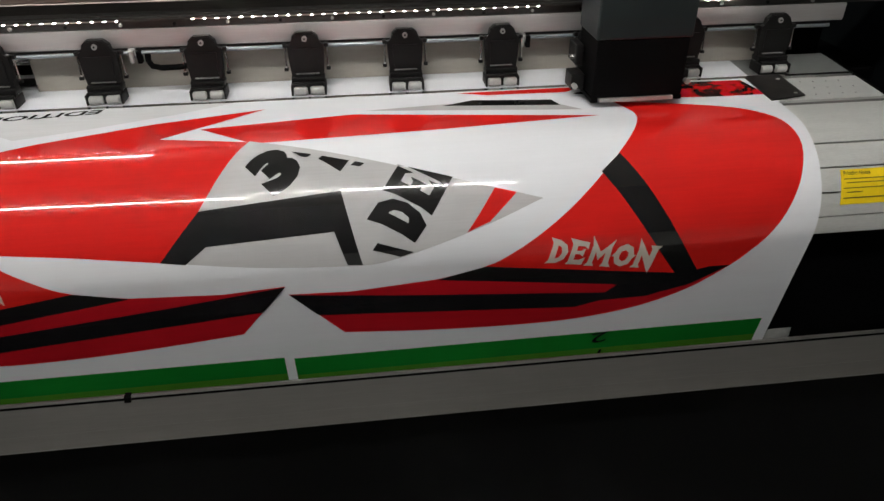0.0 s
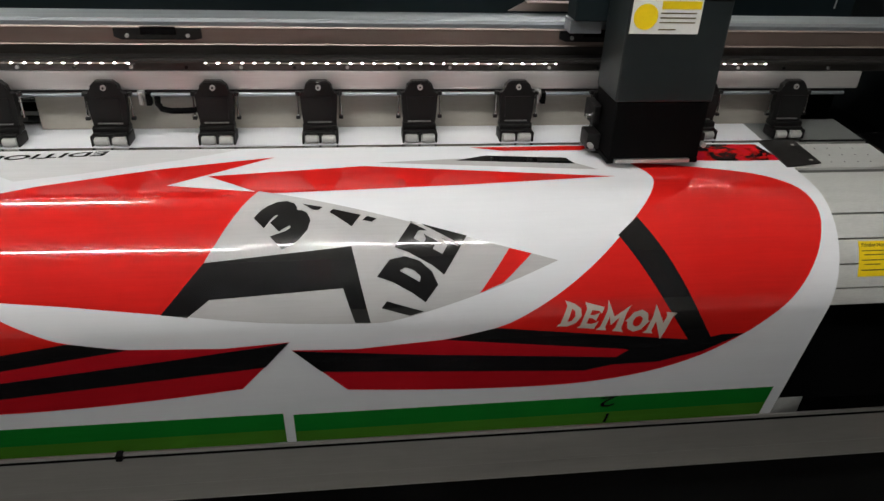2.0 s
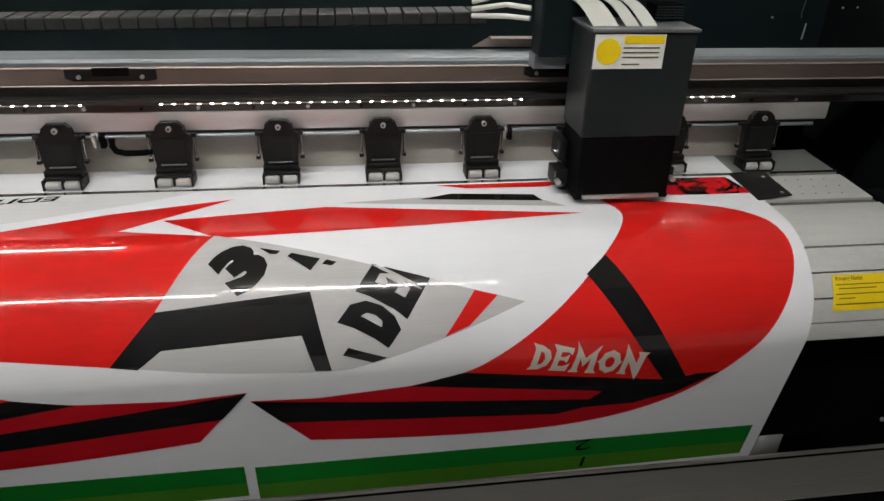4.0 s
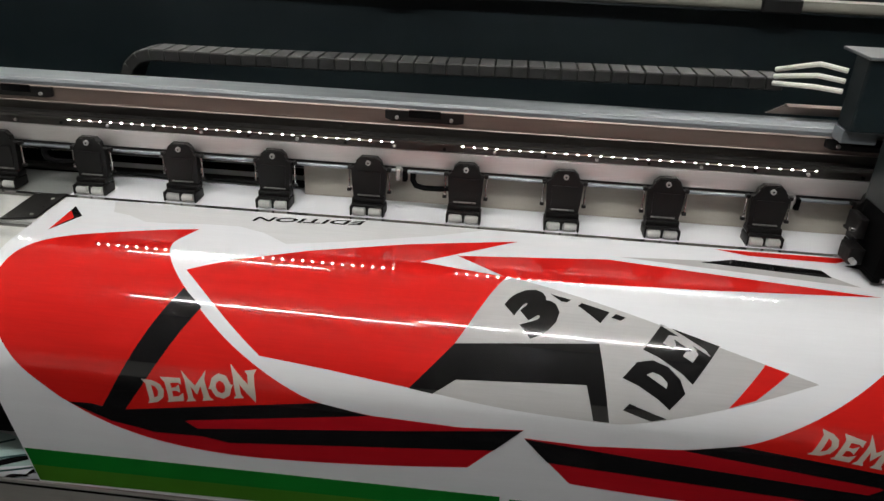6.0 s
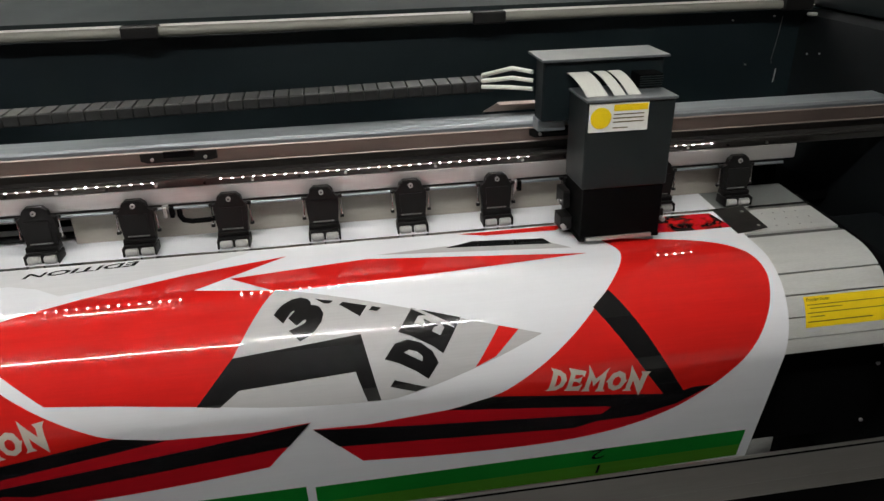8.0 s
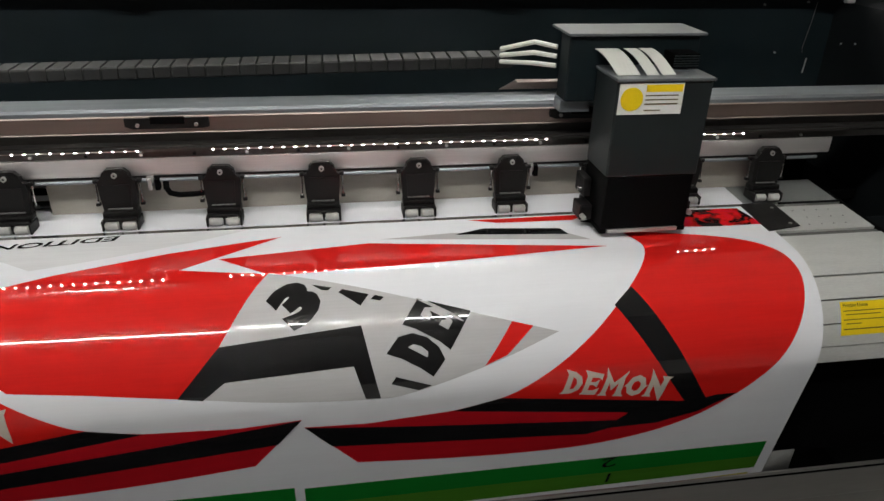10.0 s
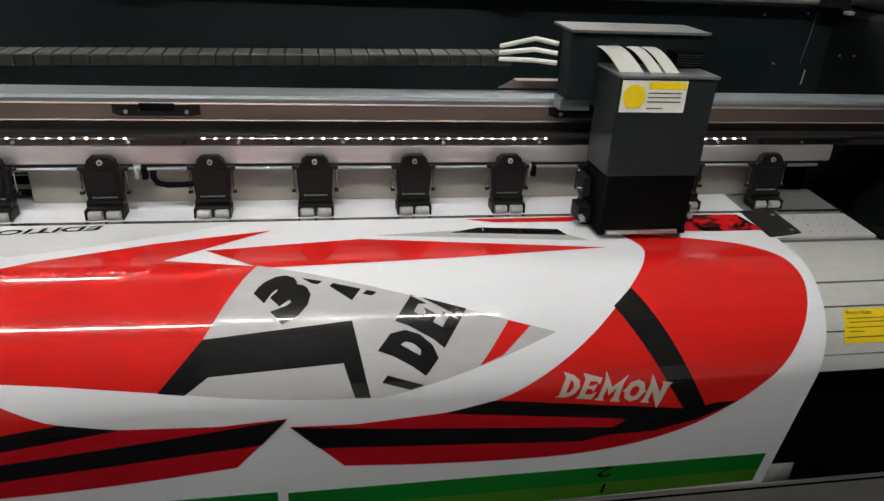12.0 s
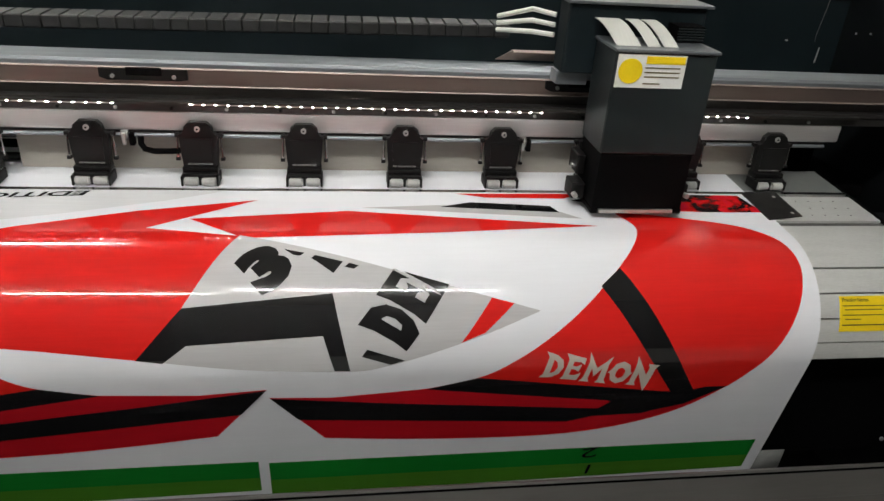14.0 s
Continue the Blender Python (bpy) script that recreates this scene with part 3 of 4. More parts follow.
def splash_ink():
    """Red ink with black splashes and magenta patches."""
    m = ink("splashed_red_ink", (0.55, 0.008, 0.012))
    nt = m.node_tree
    bsdf = nt.nodes["Principled BSDF"]
    co = nt.nodes.new("ShaderNodeTexCoord")
    n = nt.nodes.new("ShaderNodeTexNoise")
    n.inputs["Scale"].default_value, n.inputs["Detail"].default_value, n.inputs["Distortion"].default_value = 26, 14, 0.6
    nt.links.new(co.outputs["Object"], n.inputs["Vector"])
    r = nt.nodes.new("ShaderNodeValToRGB")
    r.color_ramp.elements[0].position, r.color_ramp.elements[0].color = 0.42, (0.012, 0.008, 0.008, 1)
    r.color_ramp.elements[1].position, r.color_ramp.elements[1].color = 0.50, (0.62, 0.012, 0.012, 1)
    e = r.color_ramp.elements.new(0.68)
    e.color = (0.55, 0.01, 0.06, 1)
    nt.links.new(n.outputs["Fac"], r.inputs["Fac"])
    nt.links.new(r.outputs["Color"], bsdf.inputs["Base Color"])
    return m


SPLASH = splash_ink()
vinyl()
warning_label()


def backing_film():
    bm = flat([(1.40, 0.405), (1.500, 0.405), (1.512, 0.50), (1.40, 0.50)])
    bend(bm, -0.002)
    bm.transform(Matrix.Translation((-1.45, 0.07, 0.40)))
    ob = part("backing_film", bm, FILM, None, smooth=True)
    ob.location = (1.45, -0.07, -0.40)
    ob.modifiers.new("thickness", "SOLIDIFY").thickness = 0.0006
    tagged(ob, "greyish clear backing film behind the sheet's corner", "film")


backing_film()

# ---- gantry beam with LED strips ----
BY = 0.185


def gantry_beam():
    g = thing("gantry_beam", "long brushed aluminium gantry beam over the platen", "beam", (0.5, 0.22, 0.08))
    back = Matrix.Translation((-0.5, -0.22, -0.08))
    a, b = -0.95, 1.66

    def add(name, bm, mat, label="", parent=None):
        bm.transform(back)
        return part(name, bm, mat, parent or g, label)
    shade_round(add("top_rail", extrude([(BY, 0.174), (BY, 0.180), (BY + 0.004, 0.184), (0.245, 0.184), (0.252, 0.180), (0.252, 0.120), (BY + 0.02, 0.120), (BY + 0.02, 0.174)], a, 1.80), TOPRAIL, "silver top rail"), 30)
    add("bright_edge", extrude([(BY - 0.0014, 0.1724), (BY - 0.0002, 0.1744), (BY + 0.003, 0.1744), (BY + 0.003, 0.1724)], a, 1.80), EDGE)
    add("front_face", extrude([(BY + 0.001, 0.151), (BY + 0.001, 0.1715), (BY + 0.018, 0.1715), (BY + 0.018, 0.151)], a, 1.80), BEAM, "satin front face")
    add("lower_edge", extrude([(BY - 0.0014, 0.1485), (BY - 0.0006, 0.1500), (BY + 0.018, 0.1500), (BY + 0.018, 0.1485)], a, 1.80), EDGE)
    add("slide_channel", extrude([(BY + 0.012, 0.132), (BY + 0.012, 0.1465), (BY + 0.03, 0.1465), (BY + 0.03, 0.132)], a, 1.80), BEAM_DARK, "dark slide channel")
    add("led_rail", extrude([(BY - 0.003, 0.126), (BY - 0.003, 0.1315), (BY + 0.02, 0.1315), (BY + 0.02, 0.1115), (BY, 0.1115), (BY, 0.122)], a, 1.80), BEAM_DARK, "dark rail that carries the light strips")
    shade_round(add("lower_plate", extrude([(BY + 0.001, 0.083), (BY - 0.001, 0.087), (BY - 0.001, 0.1105), (BY + 0.018, 0.1105), (BY + 0.018, 0.083)], a, 1.62), SATIN, "satin lower plate"), 30)
    add("light_lip", extrude([(BY - 0.0104, 0.1254), (BY - 0.0104, 0.1284), (BY - 0.0028, 0.1284), (BY - 0.0028, 0.1274), (BY - 0.0096, 0.1274), (BY - 0.0096, 0.1254)], a, 1.64), BEAM_DARK, "thin lip over the light strips")
    add("under_strip", box(a, 1.60, BY, BY + 0.02, 0.0795, 0.0825), PLASTIC)
    add("rear_plate", box(0.335, 1.515, 0.212, 0.216, 0.014, 0.0815), GREYPLATE, "grey rear plate behind the rollers")
    # Black sheet added to stand for the shade behind the rollers.
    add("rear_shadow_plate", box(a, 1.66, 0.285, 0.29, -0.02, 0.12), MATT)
    add("rear_rod", rod((-0.6, 0.25, 0.055), (0.33, 0.25, 0.055), 0.010), CHROME)
    add("rear_shaft", rod((a, 0.235, 0.022), (0.33, 0.235, 0.022), 0.006), PLASTIC)
    # black blocks let into the front face
    for x in (-0.170, 0.473, 1.110):
        blk = add("block", plate([(x, 0.172), (x + 0.118, 0.172), (x + 0.118, 0.158), (x + 0.108, 0.156), (x + 0.010, 0.156), (x, 0.160)], BY - 0.004, BY + 0.004), PLASTIC, "black block with two screws")
        add("window", box(x + 0.036, x + 0.084, BY - 0.0055, BY - 0.003, 0.163, 0.1745, 0.001), MATT, "", blk)
        for dx in (0.018, 0.100):
            add("screw", rod((x + dx, BY - 0.007, 0.162), (x + dx, BY - 0.003, 0.162), 0.0028, 10), STEEL, "", blk)
    # screw heads along the rail
    for i in range(30):
        x = -0.66 + 0.0765 * i
        add("rail_screw", rod((x, BY - 0.003, 0.1165), (x, BY + 0.002, 0.1165), 0.0026, 8), STEEL if i % 2 else PLASTIC)
    # sheet metal bracket on top
    add("bracket", plate([(1.046, 0.184), (1.072, 0.198), (1.235, 0.198), (1.260, 0.184)], 0.262, 0.266), BEAM, "folded bracket on top")
    add("bracket_shelf", box(1.072, 1.235, 0.245, 0.266, 0.1975, 0.1995), BEAM)
    return g


BEAM_THING = gantry_beam()


def led_strip(x0, x1):
    st = thing("led_strip", "narrow strip of small glowing white lights on the beam", "light strip", ((x0 + x1) / 2, BY, 0.124), "light strips on the beam")
    h = (x1 - x0) / 2
    # the board leans so that the lights face forward and down
    part("board", extrude([(-0.0081, 0.0029), (-0.0043, -0.0017), (-0.0034, -0.0010), (-0.0034, 0.0029)], -h - 0.004, h + 0.004), GREYPLATE, st, "pale grey circuit strip")
    n = round((x1 - x0) / 0.0172)
    chip = None
    for i in range(n + 1):
        if chip is None:
            bm = box(-0.0013, 0.0013, -0.0012, 0.0012, -0.0004, 0.0004)
            bm.transform(Matrix.Rotation(radians(-50), 4, "X"))
            chip = part("chip", bm, LED, st)
            ob = chip
        else:
            ob = new("chip", chip.data)
            ob.parent = st
        ob.location = (-h + 0.0172 * i, -0.0064, 0.0004)


for x0, x1 in ((-0.64, -0.152), (-0.031, 0.481), (0.592, 1.106), (1.224, 1.447)):
    led_strip(x0, x1)


# ---- pinch rollers ----
def pinch_roller():
    p = thing("pinch_roller", "black plastic pinch roller arm with two grey rollers on the sheet", "pinch roller", (0, 0.172, 0.010), "pinch rollers on the beam")

    def add(name, bm, mat, label="", parent=None):
        bm.transform(Matrix.Diagonal((0.92, 0.96, 0.965, 1)) @ Matrix.Translation((0, -0.172, -0.010)))
        return part(name, bm, mat, parent or p, label)
    arm = [(-0.013, 0.104), (0.013, 0.104), (0.021, 0.097), (0.023, 0.087), (0.030, 0.085), (0.0285, 0.060), (0.0265, 0.036), (-0.0265, 0.036), (-0.0285, 0.060), (-0.030, 0.085), (-0.023, 0.087), (-0.021, 0.097)]
    bm = plate(arm, 0.166, 0.178)
    bmesh.ops.bevel(bm, geom=[e for e in bm.edges if all(v.co.y < 0.167 for v in e.verts)], offset=0.0015, segments=2, affect="EDGES")
    shade_round(add("arm", bm, PLASTIC), 30)
    add("raised_panel", plate([(-0.021, 0.080), (0.021, 0.080), (0.019, 0.046), (-0.019, 0.046)], 0.1645, 0.168), PLASTIC)
    for x0, x1 in ((-0.0190, -0.0125), (-0.0115, 0.0115), (0.0125, 0.0190)):
        add("rib", box(x0, x1, 0.163, 0.167, 0.0395, 0.0412, 0.0004), AXLE)
    add("screw", rod((0, 0.1665, 0.0953), (0, 0.1620, 0.0953), 0.0042, 14), STEEL)
    add("screw_socket", rod((0, 0.1622, 0.0953), (0, 0.1616, 0.0953), 0.0018, 6), PLASTIC)
    add("washer", rod((0, 0.1665, 0.0953), (0, 0.1650, 0.0953), 0.0062, 14), PLASTIC)
    shade_round(add("foot", box(-0.0275, 0.0275, 0.158, 0.182, 0.0270, 0.037, 0.002), PLASTIC), 30)
    add("foot_back", box(-0.0255, 0.0255, 0.161, 0.170, 0.0120, 0.0268, 0.0010), PLASTIC)
    shade_round(add("foot_bar", box(-0.0254, 0.0254, 0.1495, 0.1575, 0.0248, 0.0300, 0.0018), PLASTIC), 30)
    for x0, x1 in ((-0.0290, -0.0256), (0.0256, 0.0290)):
        shade_round(add("cheek", box(x0, x1, 0.146, 0.180, 0.0105, 0.0268, 0.0016), PLASTIC), 30)
    add("divider", box(-0.0018, 0.0018, 0.149, 0.1605, 0.0115, 0.0246, 0.0008), PLASTIC)
    for x0, x1 in ((-0.0248, -0.0026), (0.0026, 0.0248)):
        bm = rod((x0, 0.1520, 0.0172), (x1, 0.1520, 0.0172), 0.0070, 20)
        bmesh.ops.bevel(bm, geom=[e for e in bm.edges if abs(e.verts[0].co.x - e.verts[1].co.x) < 1e-5], offset=0.0020, segments=3, affect="EDGES")
        shade_round(add("roller", bm, ROLLER, "grey rubber roller"), 50)
    for sx in (-1, 1):
        add("lever", rod((sx * 0.0335, 0.174, 0.082), (sx * 0.0345, 0.172, 0.048), 0.0016, 8), CHROME, "thin bright spring rod")
        add("lever_top", box(sx * 0.0335 - 0.0035, sx * 0.0335 + 0.0035, 0.171, 0.180, 0.080, 0.086, 0.001), PLASTIC)
        add("lever_end", box(sx * 0.0345 - 0.0035, sx * 0.0345 + 0.0035, 0.169, 0.176, 0.0435, 0.0485, 0.001), PLASTIC)
    return p


first_roller = pinch_roller()
first_roller.location.x = -3 * 0.15
for i in range(-2, 11):
    copy_thing(first_roller, pose(0.15 * i, 0.172, 0.010))


def roller_axle():
    ax = thing("roller_axle", "polished steel axle behind the pinch roller arms", "axle", (0.5, 0.186, 0.075))
    part("rod", rod((-1.4, 0, 0.0005), (1.10, 0, 0.0005), 0.0028), TOPRAIL, ax)
    for x in (-0.01, 0.58):
        part("collar", rod((x, 0, 0), (x + 0.010, 0, 0), 0.0080), AXLE, ax, "dull steel collar")
        part("collar_clip", box(x + 0.002, x + 0.007, -0.011, -0.006, -0.012, 0.006, 0.001), STEEL, ax)
        part("collar_block", box(x + 0.011, x + 0.018, -0.008, 0.004, -0.014, 0.004, 0.001), MATT, ax)


roller_axle()


def loose_cable(x):
    pts = [(x + 0.018, 0.178, 0.076), (x + 0.018, 0.175, 0.066), (x + 0.023, 0.173, 0.0585), (x + 0.036, 0.172, 0.0555), (x + 0.060, 0.173, 0.0555), (x + 0.085, 0.178, 0.057)]
    c = part("loose_cable", tube_path(pts, 0.0046), MATT)
    tagged(c, "short black cable looped beside a pinch roller", "cable")
    shade_round(c)


loose_cable(0.50)
loose_cable(-0.10)


# ---- print carriage ----
CX = 1.232


def carriage():
    c = thing("print_carriage", "dark grey and black print head carriage with a yellow warning label", "print carriage", (CX, 0.10, 0.02))

    def add(name, bm, mat, label="", parent=None):
        bm.transform(Matrix.Translation((0, -0.10, -0.02)))
        return part(name, bm, mat, parent or c, label)
    w = 0.071
    add("cover", box(-w, w, 0.050, 0.135, 0.105, 0.245, 0.003), SLATE, "dark slate front cover")
    add("cover_lip", box(-w - 0.002, w + 0.002, 0.046, 0.137, 0.245, 0.2495, 0.0015), SLATE_SHEEN)
    low = add("head_block", box(-w + 0.003, w - 0.003, 0.052, 0.135, 0.020, 0.1045, 0.002), MATT, "black lower block")
    for x0, x1 in ((-w + 0.002, -w + 0.012), (w - 0.014, w - 0.002)):
        add("skid", box(x0, x1, 0.052, 0.12, 0.013, 0.020, 0.0005), MATT, "", low)
    # Satin strip added for the LED glow below the head block.
    add("base_glow_strip", box(-w + 0.014, w - 0.016, 0.0495, 0.11, 0.0145, 0.0197), SATIN, "satin strip standing in for the LED glow along the bottom", low)
    # rear housing
    add("rear_housing", box(-0.116, 0.086, 0.135, 0.180, 0.195, 0.292, 0.003), NAVY, "dark blue rear housing")
    add("housing_lid", box(-0.120, 0.092, 0.128, 0.215, 0.292, 0.296, 0.001), SLATE_SHEEN, "slate lid with the ceiling tubes' sheen in its colour")
    add("slide_arm", box(-0.118, -0.071, 0.148, 0.180, 0.176, 0.195, 0.001), TOPRAIL, "satin metal slide plate")
    # ribbon cables out of the cover
    for x0, x1 in ((-0.066, -0.032), (-0.022, -0.004), (0.001, 0.021)):
        bm = bmesh.new()
        prev = None
        for i in range(9):
            u = i / 8
            y, z = 0.068 + 0.070 * u, 0.250 + 0.024 * math.sin(u * 1.6)
            pair = [bm.verts.new((x0 - 0.012 * u, y, z)), bm.verts.new((x1 - 0.012 * u, y, z))]
            if prev:
                bm.faces.new((prev[0], prev[1], pair[1], pair[0]))
            prev = pair
        rb = add("ribbon_cable", bm, RIBBON, "white flat ribbon cable")
        rb.modifiers.new("thickness", "SOLIDIFY").thickness = 0.0012
    add("vent_block", box(0.030, 0.070, 0.10, 0.134, 0.251, 0.272, 0.001), MATT)
    for i in range(5):
        add("vent_slat", box(0.031, 0.069, 0.098, 0.101, 0.2535 + 0.0036 * i, 0.2552 + 0.0036 * i), SLATE)
    # warning label
    lab = add("warning_sticker", box(-0.068, 0.027, 0.0488, 0.0502, 0.199, 0.243), LABEL_W, "white and yellow warning sticker")
    add("sticker_disc", rod((-0.049, 0.0490, 0.221), (-0.049, 0.0480, 0.221), 0.0165, 28), LABEL_Y, "", lab)
    add("sticker_header", box(-0.029, 0.025, 0.0482, 0.0489, 0.231, 0.241), LABEL_Y, "", lab)
    for z in (0.225, 0.219, 0.213, 0.204):
        add("sticker_line", box(-0.029, 0.020 if z > 0.21 else -0.005, 0.0482, 0.0489, z, z + 0.0016), LABEL_T, "", lab)
    # end sensors and small fittings
    for sx in (-1, 1):
        add("sensor_arm", box(sx * (w + 0.010) - 0.010, sx * (w + 0.010) + 0.010, 0.085, 0.120, 0.022, 0.046, 0.002), PLASTIC)
        add("sensor_pin", rod((sx * (w + 0.016), 0.086, 0.030), (sx * (w + 0.016), 0.076, 0.030), 0.004, 12), STEEL)
        add("side_rod", rod((sx * w, 0.11, 0.066), (sx * (w + 0.018), 0.11, 0.066), 0.0035, 10), CHROME)
        add("side_block", box(sx * (w + 0.006) - 0.006, sx * (w + 0.006) + 0.006, 0.10, 0.14, 0.055, 0.085, 0.002), PLASTIC)
    for i in range(3):
        add("hose", tube_path([(-0.12, 0.18, 0.268 - 0.014 * i), (-0.15, 0.20, 0.272 - 0.016 * i), (-0.19, 0.25, 0.252 - 0.010 * i)], 0.0036), RIBBON, "pale ink hose")


carriage()


def cable_chain():
    """A flat cable carrier that runs along behind the beam and bends down at its end."""
    ch = thing("cable_chain", "black nylon cable chain lying behind the beam", "cable chain", (0.6, 0.32, 0.19))
    y0, y1, end = 0.290, 0.345, 0.020
    path = [(CX - 0.16 - 0.026 * i, 0.222 - 0.014 * min(1, i / 34.0)) for i in range(int((CX - 0.16 - end) / 0.026))]
    x, z = path[-1]
    for k in range(1, 8):
        a = math.pi * k / 7
        path.append((x - 0.050 * math.sin(a), z - 0.055 + 0.055 * math.cos(a)))
    x, z = path[-1]
    path += [(x + 0.026 * i, z) for i in range(1, 40)]
    link = None
    for (xa, za), (xb, zb) in zip(path, path[1:]):
        d = math.hypot(xb - xa, zb - za)
        if link is None:
            bm = box(-0.0129, 0.0129, y0 - 0.32, y0 - 0.314, -0.0095, 0.0095, 0.002)
            box(-0.0129, 0.0129, y1 - 0.326, y1 - 0.32, -0.0095, 0.0095, 0.002, bm)
            box(-0.0115, 0.0115, y0 - 0.319, y1 - 0.321, 0.0065, 0.0100, 0.001, bm)
            box(-0.0115, 0.0115, y0 - 0.319, y1 - 0.321, -0.0100, -0.0065, 0.001, bm)
            link = part("link", bm, CHAIN, ch)
            ob = link
        else:
            ob = new("link", link.data)
            ob.parent = ch
        ob.matrix_basis = Matrix.Translation(((xa + xb) / 2 - 0.6, 0, (za + zb) / 2 - 0.19)) @ Matrix.Rotation(-math.atan2(zb - za, xb - xa), 4, "Y")


cable_chain()


# ---- open lid and its bar ----
def lid():
    l = thing("open_lid", "dark slate lid with the ceiling tubes' sheen in its colour folded back behind the printer", "lid", (0.5, 0.5, 0.32))
    back = Matrix.Translation((-0.5, -0.5, -0.32))

    def add(name, bm, mat, label="", parent=None):
        bm.transform(back)
        return part(name, bm, mat, parent or l, label)
    def leaf(y0, y1, x0, x1, thick):
        """A piece of the folded lid between two depths, on its slope."""
        z = lambda y: 0.330 + (y - 0.475) * 0.146
        return extrude([(y0, z(y0) + thick), (y1, z(y1) + thick), (y1, z(y1)), (y0, z(y0))], x0, x1)
    add("panel", leaf(0.475, 0.70, -1.0, 1.86, 0.008), LIDSLATE, "slate slate lid with the ceiling tubes' sheen in its colour panel")
    add("panel_lip", leaf(0.701, 0.85, -1.0, 0.72, 0.008), LIDSLATE)
    add("window", leaf(0.701, 0.93, 0.722, 1.86, 0.004), AMBER, "amber see-through window of the lid")
    add("window_strip", leaf(0.851, 0.93, -1.0, 0.720, 0.004), AMBER, "narrow amber strip along the lid")
    add("sticker", leaf(0.86, 0.91, 1.50, 1.60, 0.0055), LABEL_Y, "yellow and white warning sticker")
    bar = add("bar", rod((-1.0, 0.47, 0.317), (1.76, 0.47, 0.317), 0.0095, 18), LIDBAR, "pale round bar along the lid's edge")
    shade_round(bar)
    for x in (-0.22, 0.443, 1.10, 1.76):
        add("clip", box(x - 0.033, x + 0.033, 0.454, 0.488, 0.306, 0.330, 0.003), PLASTIC, "black clip", bar)


lid()


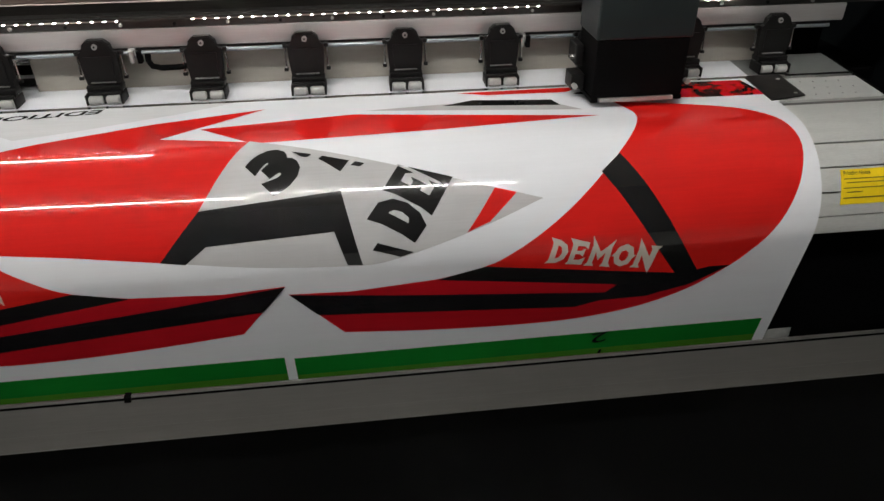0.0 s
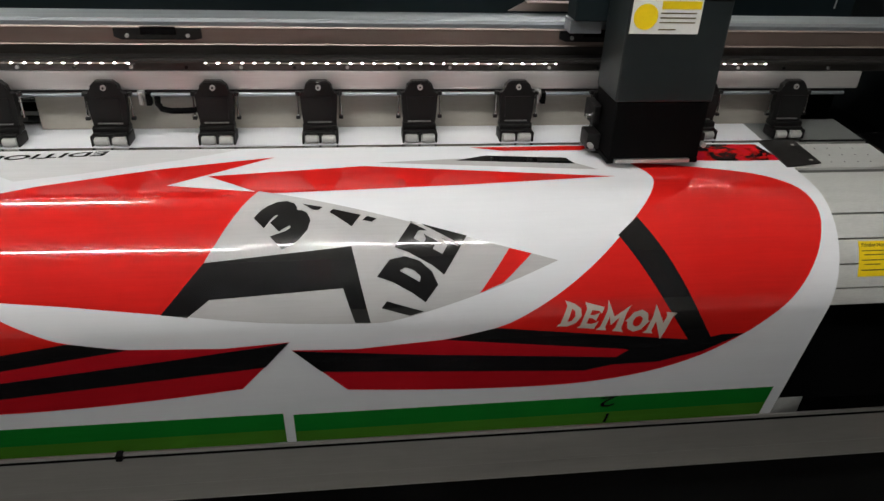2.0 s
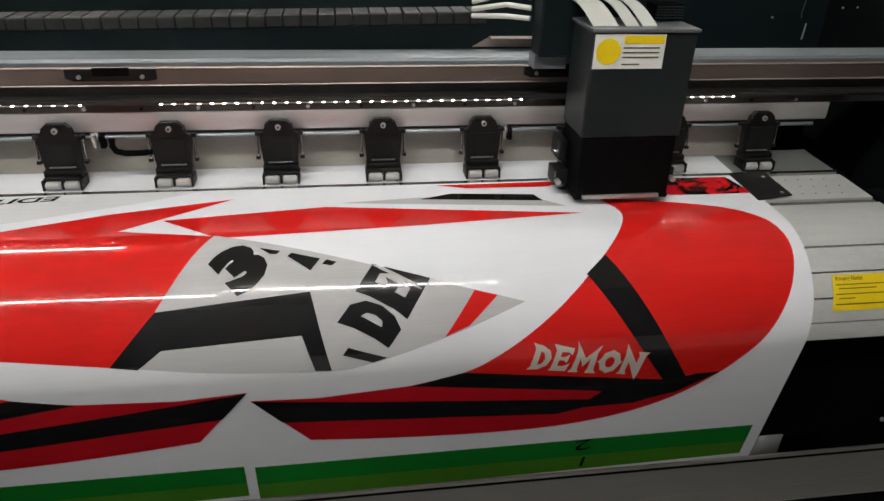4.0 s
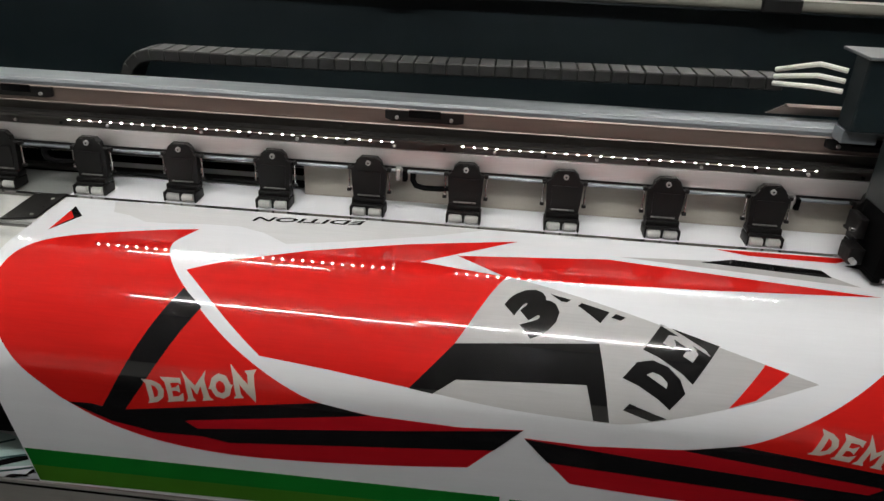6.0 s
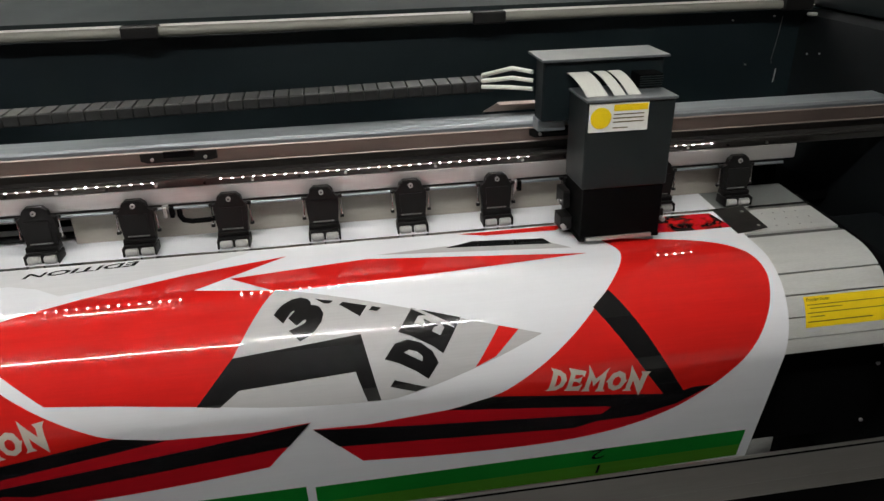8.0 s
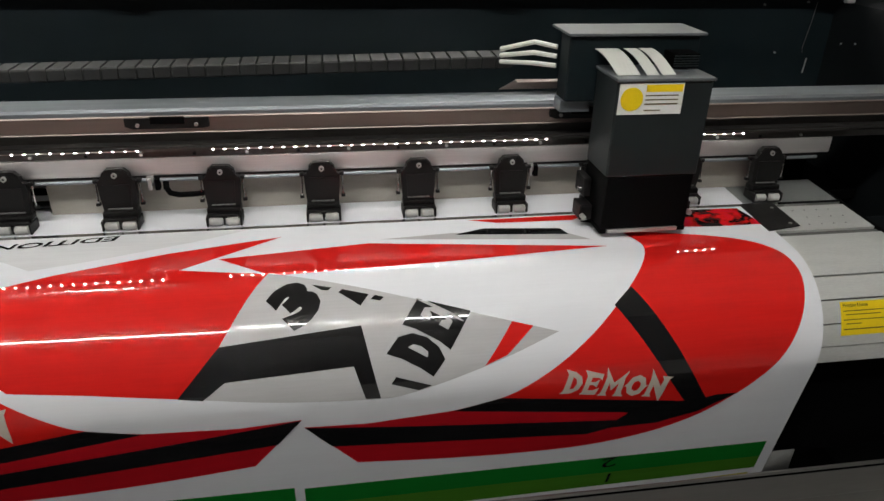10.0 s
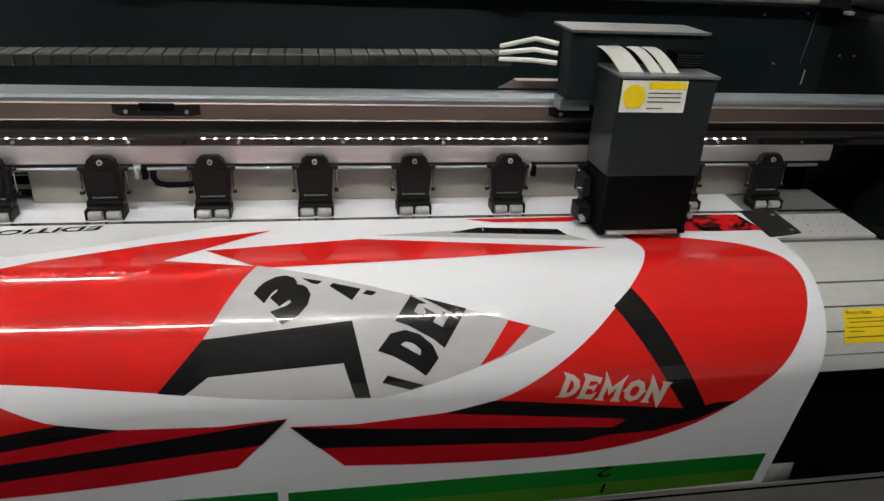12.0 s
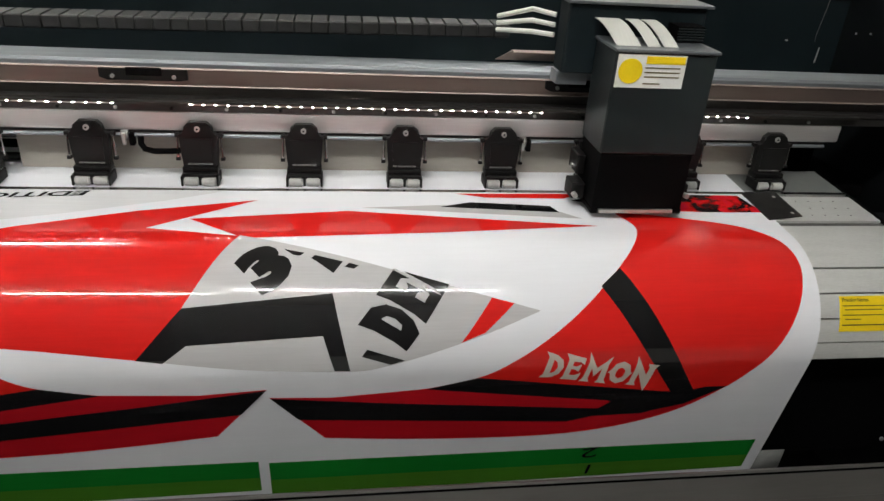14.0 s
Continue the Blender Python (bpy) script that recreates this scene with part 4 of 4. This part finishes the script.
# ---- printed take-up roll and tag ----
def takeup_roll():
    r = thing("take_up_roll", "earlier printed vinyl on the take-up roll, pale teal with dark drawing", "roll", (-0.30, 0.03, -0.41))
    roll = part("roll", rod((-0.55, 0, 0), (1.75, 0, 0), 0.070, 40), PALE, r)
    shade_round(roll)
    part("core", rod((-0.60, 0, 0), (1.752, 0, 0), 0.03, 20), GREYPLATE, r)

    def wrap(name, pts, mat, lift):
        bm = flat(rounded([(x, 0.02 + 1.5 * s) for x, s in pts]))
        for k in range(-30, 31):
            bmesh.ops.bisect_plane(bm, geom=bm.verts[:] + bm.edges[:] + bm.faces[:], plane_co=(0, k * 0.006, 0), plane_no=(0, 1, 0))
        for v in bm.verts:
            a = v.co.y / 0.070
            v.co = (v.co.x, -(0.070 + lift) * math.sin(a), (0.070 + lift) * math.cos(a))
        part(name, bm, mat, r)
    wrap("teal_field", [(-0.30, -0.02), (0.20, 0.02), (0.32, 0.05), (0.31, 0.075), (0.10, 0.085), (-0.30, 0.10)], TEAL, 0.0008)
    wrap("brown_patch", [(0.085, 0.015), (0.125, 0.018), (0.140, 0.040), (0.120, 0.058), (0.090, 0.052)], BROWN, 0.0016)
    wrap("dark_line", [(0.05, 0.095), (0.15, 0.075), (0.30, 0.062), (0.30, 0.067), (0.16, 0.083), (0.05, 0.101)], BLACK, 0.0016)
    wrap("dark_line", [(0.16, 0.050), (0.26, 0.030), (0.27, 0.033), (0.17, 0.055)], BLACK, 0.0016)
    for x0, s0, x1, s1 in ((0.02, 0.066, 0.24, 0.034), (0.06, 0.050, 0.20, 0.022), (0.11, 0.070, 0.27, 0.044), (0.16, 0.024, 0.17, 0.036)):
        wrap("grey_line", [(x0, s0), (x1, s1), (x1, s1 + 0.0022), (x0, s0 + 0.0030)], DEEPTEAL, 0.0016)
    wrap("white_patch", [(0.13, 0.060), (0.26, 0.046), (0.28, 0.085), (0.10, 0.085)], VINYL, 0.0012)
    wrap("dark_curl", [(0.17, 0.074), (0.19, 0.064), (0.22, 0.061), (0.225, 0.064), (0.20, 0.068), (0.18, 0.076)], BLACK, 0.0016)
    wrap("dark_curl", [(0.215, 0.064), (0.235, 0.052), (0.258, 0.055), (0.262, 0.076), (0.252, 0.062), (0.235, 0.058)], BLACK, 0.0016)


takeup_roll()


def tag():
    t = thing("white_tag", "white tag with fine grey lines hanging beside the platen", "tag", (1.6635, -0.1235, -0.1835))
    lean = Matrix.Rotation(math.radians(-34.3), 4, "X")

    def add(name, bm, mat):
        bm.transform(lean)
        part(name, bm, mat, t)
    add("card", box(-0.0175, 0.0175, -0.0008, 0.0008, -0.042, 0.042, 0.0004), LABEL_W)
    for i in range(6):
        add("line", box(-0.010 + 0.0034 * i, -0.0093 + 0.0034 * i, -0.0014, -0.0009, -0.037, 0.036), GREYPLATE)
    for z in (-0.031, 0.031):
        add("eyelet", rod((-0.0125, -0.0008, z), (-0.0125, -0.0016, z), 0.0016, 10), PLASTIC)
    part("cord", tube_path([(0.007, 0.0235, 0.036), (0.0135, 0.040, 0.046), (0.012, 0.062, 0.082), (0.012, 0.09, 0.12)], 0.0010), STEEL, t)


tag()


def side_bracket():
    b = thing("side_bracket", "pale grey folded sheet-metal bracket fixed to the dark side cabinet", "bracket", (1.70, -0.10, -0.15))
    bm = bmesh.new()
    pts = [(1.679, -0.121), (1.802, -0.121), (1.802, -0.214), (1.692, -0.163)]
    rings = [[bm.verts.new((x - 1.70, y, z + 0.15)) for x, z in pts] for y in (0.0, 0.003)]
    for ring in rings:
        bm.faces.new(ring)
    for k in range(4):
        bm.faces.new((rings[0][k], rings[0][k - 1], rings[1][k - 1], rings[1][k]))
    part("plate", bm, GREYPLATE, b)
    part("fold", box(-0.021, 0.102, 0.003, 0.022, 0.026, 0.029, 0.0008), GREYPLATE, b)


side_bracket()


def steel_rods():
    for x, top in ((1.717, -0.220), (1.744, -0.240)):
        r = thing("steel_rod", "thin pale steel rod leaning beside the side cabinet", "rod", (x, -0.125, -0.60), "rods beside the cabinet")
        slope = 0.16
        part("shaft", rod((slope * (top + 0.60) * 0.9, 0, 0.0), (0, 0, top + 0.60), 0.0022, 10), STEEL, r)


steel_rods()
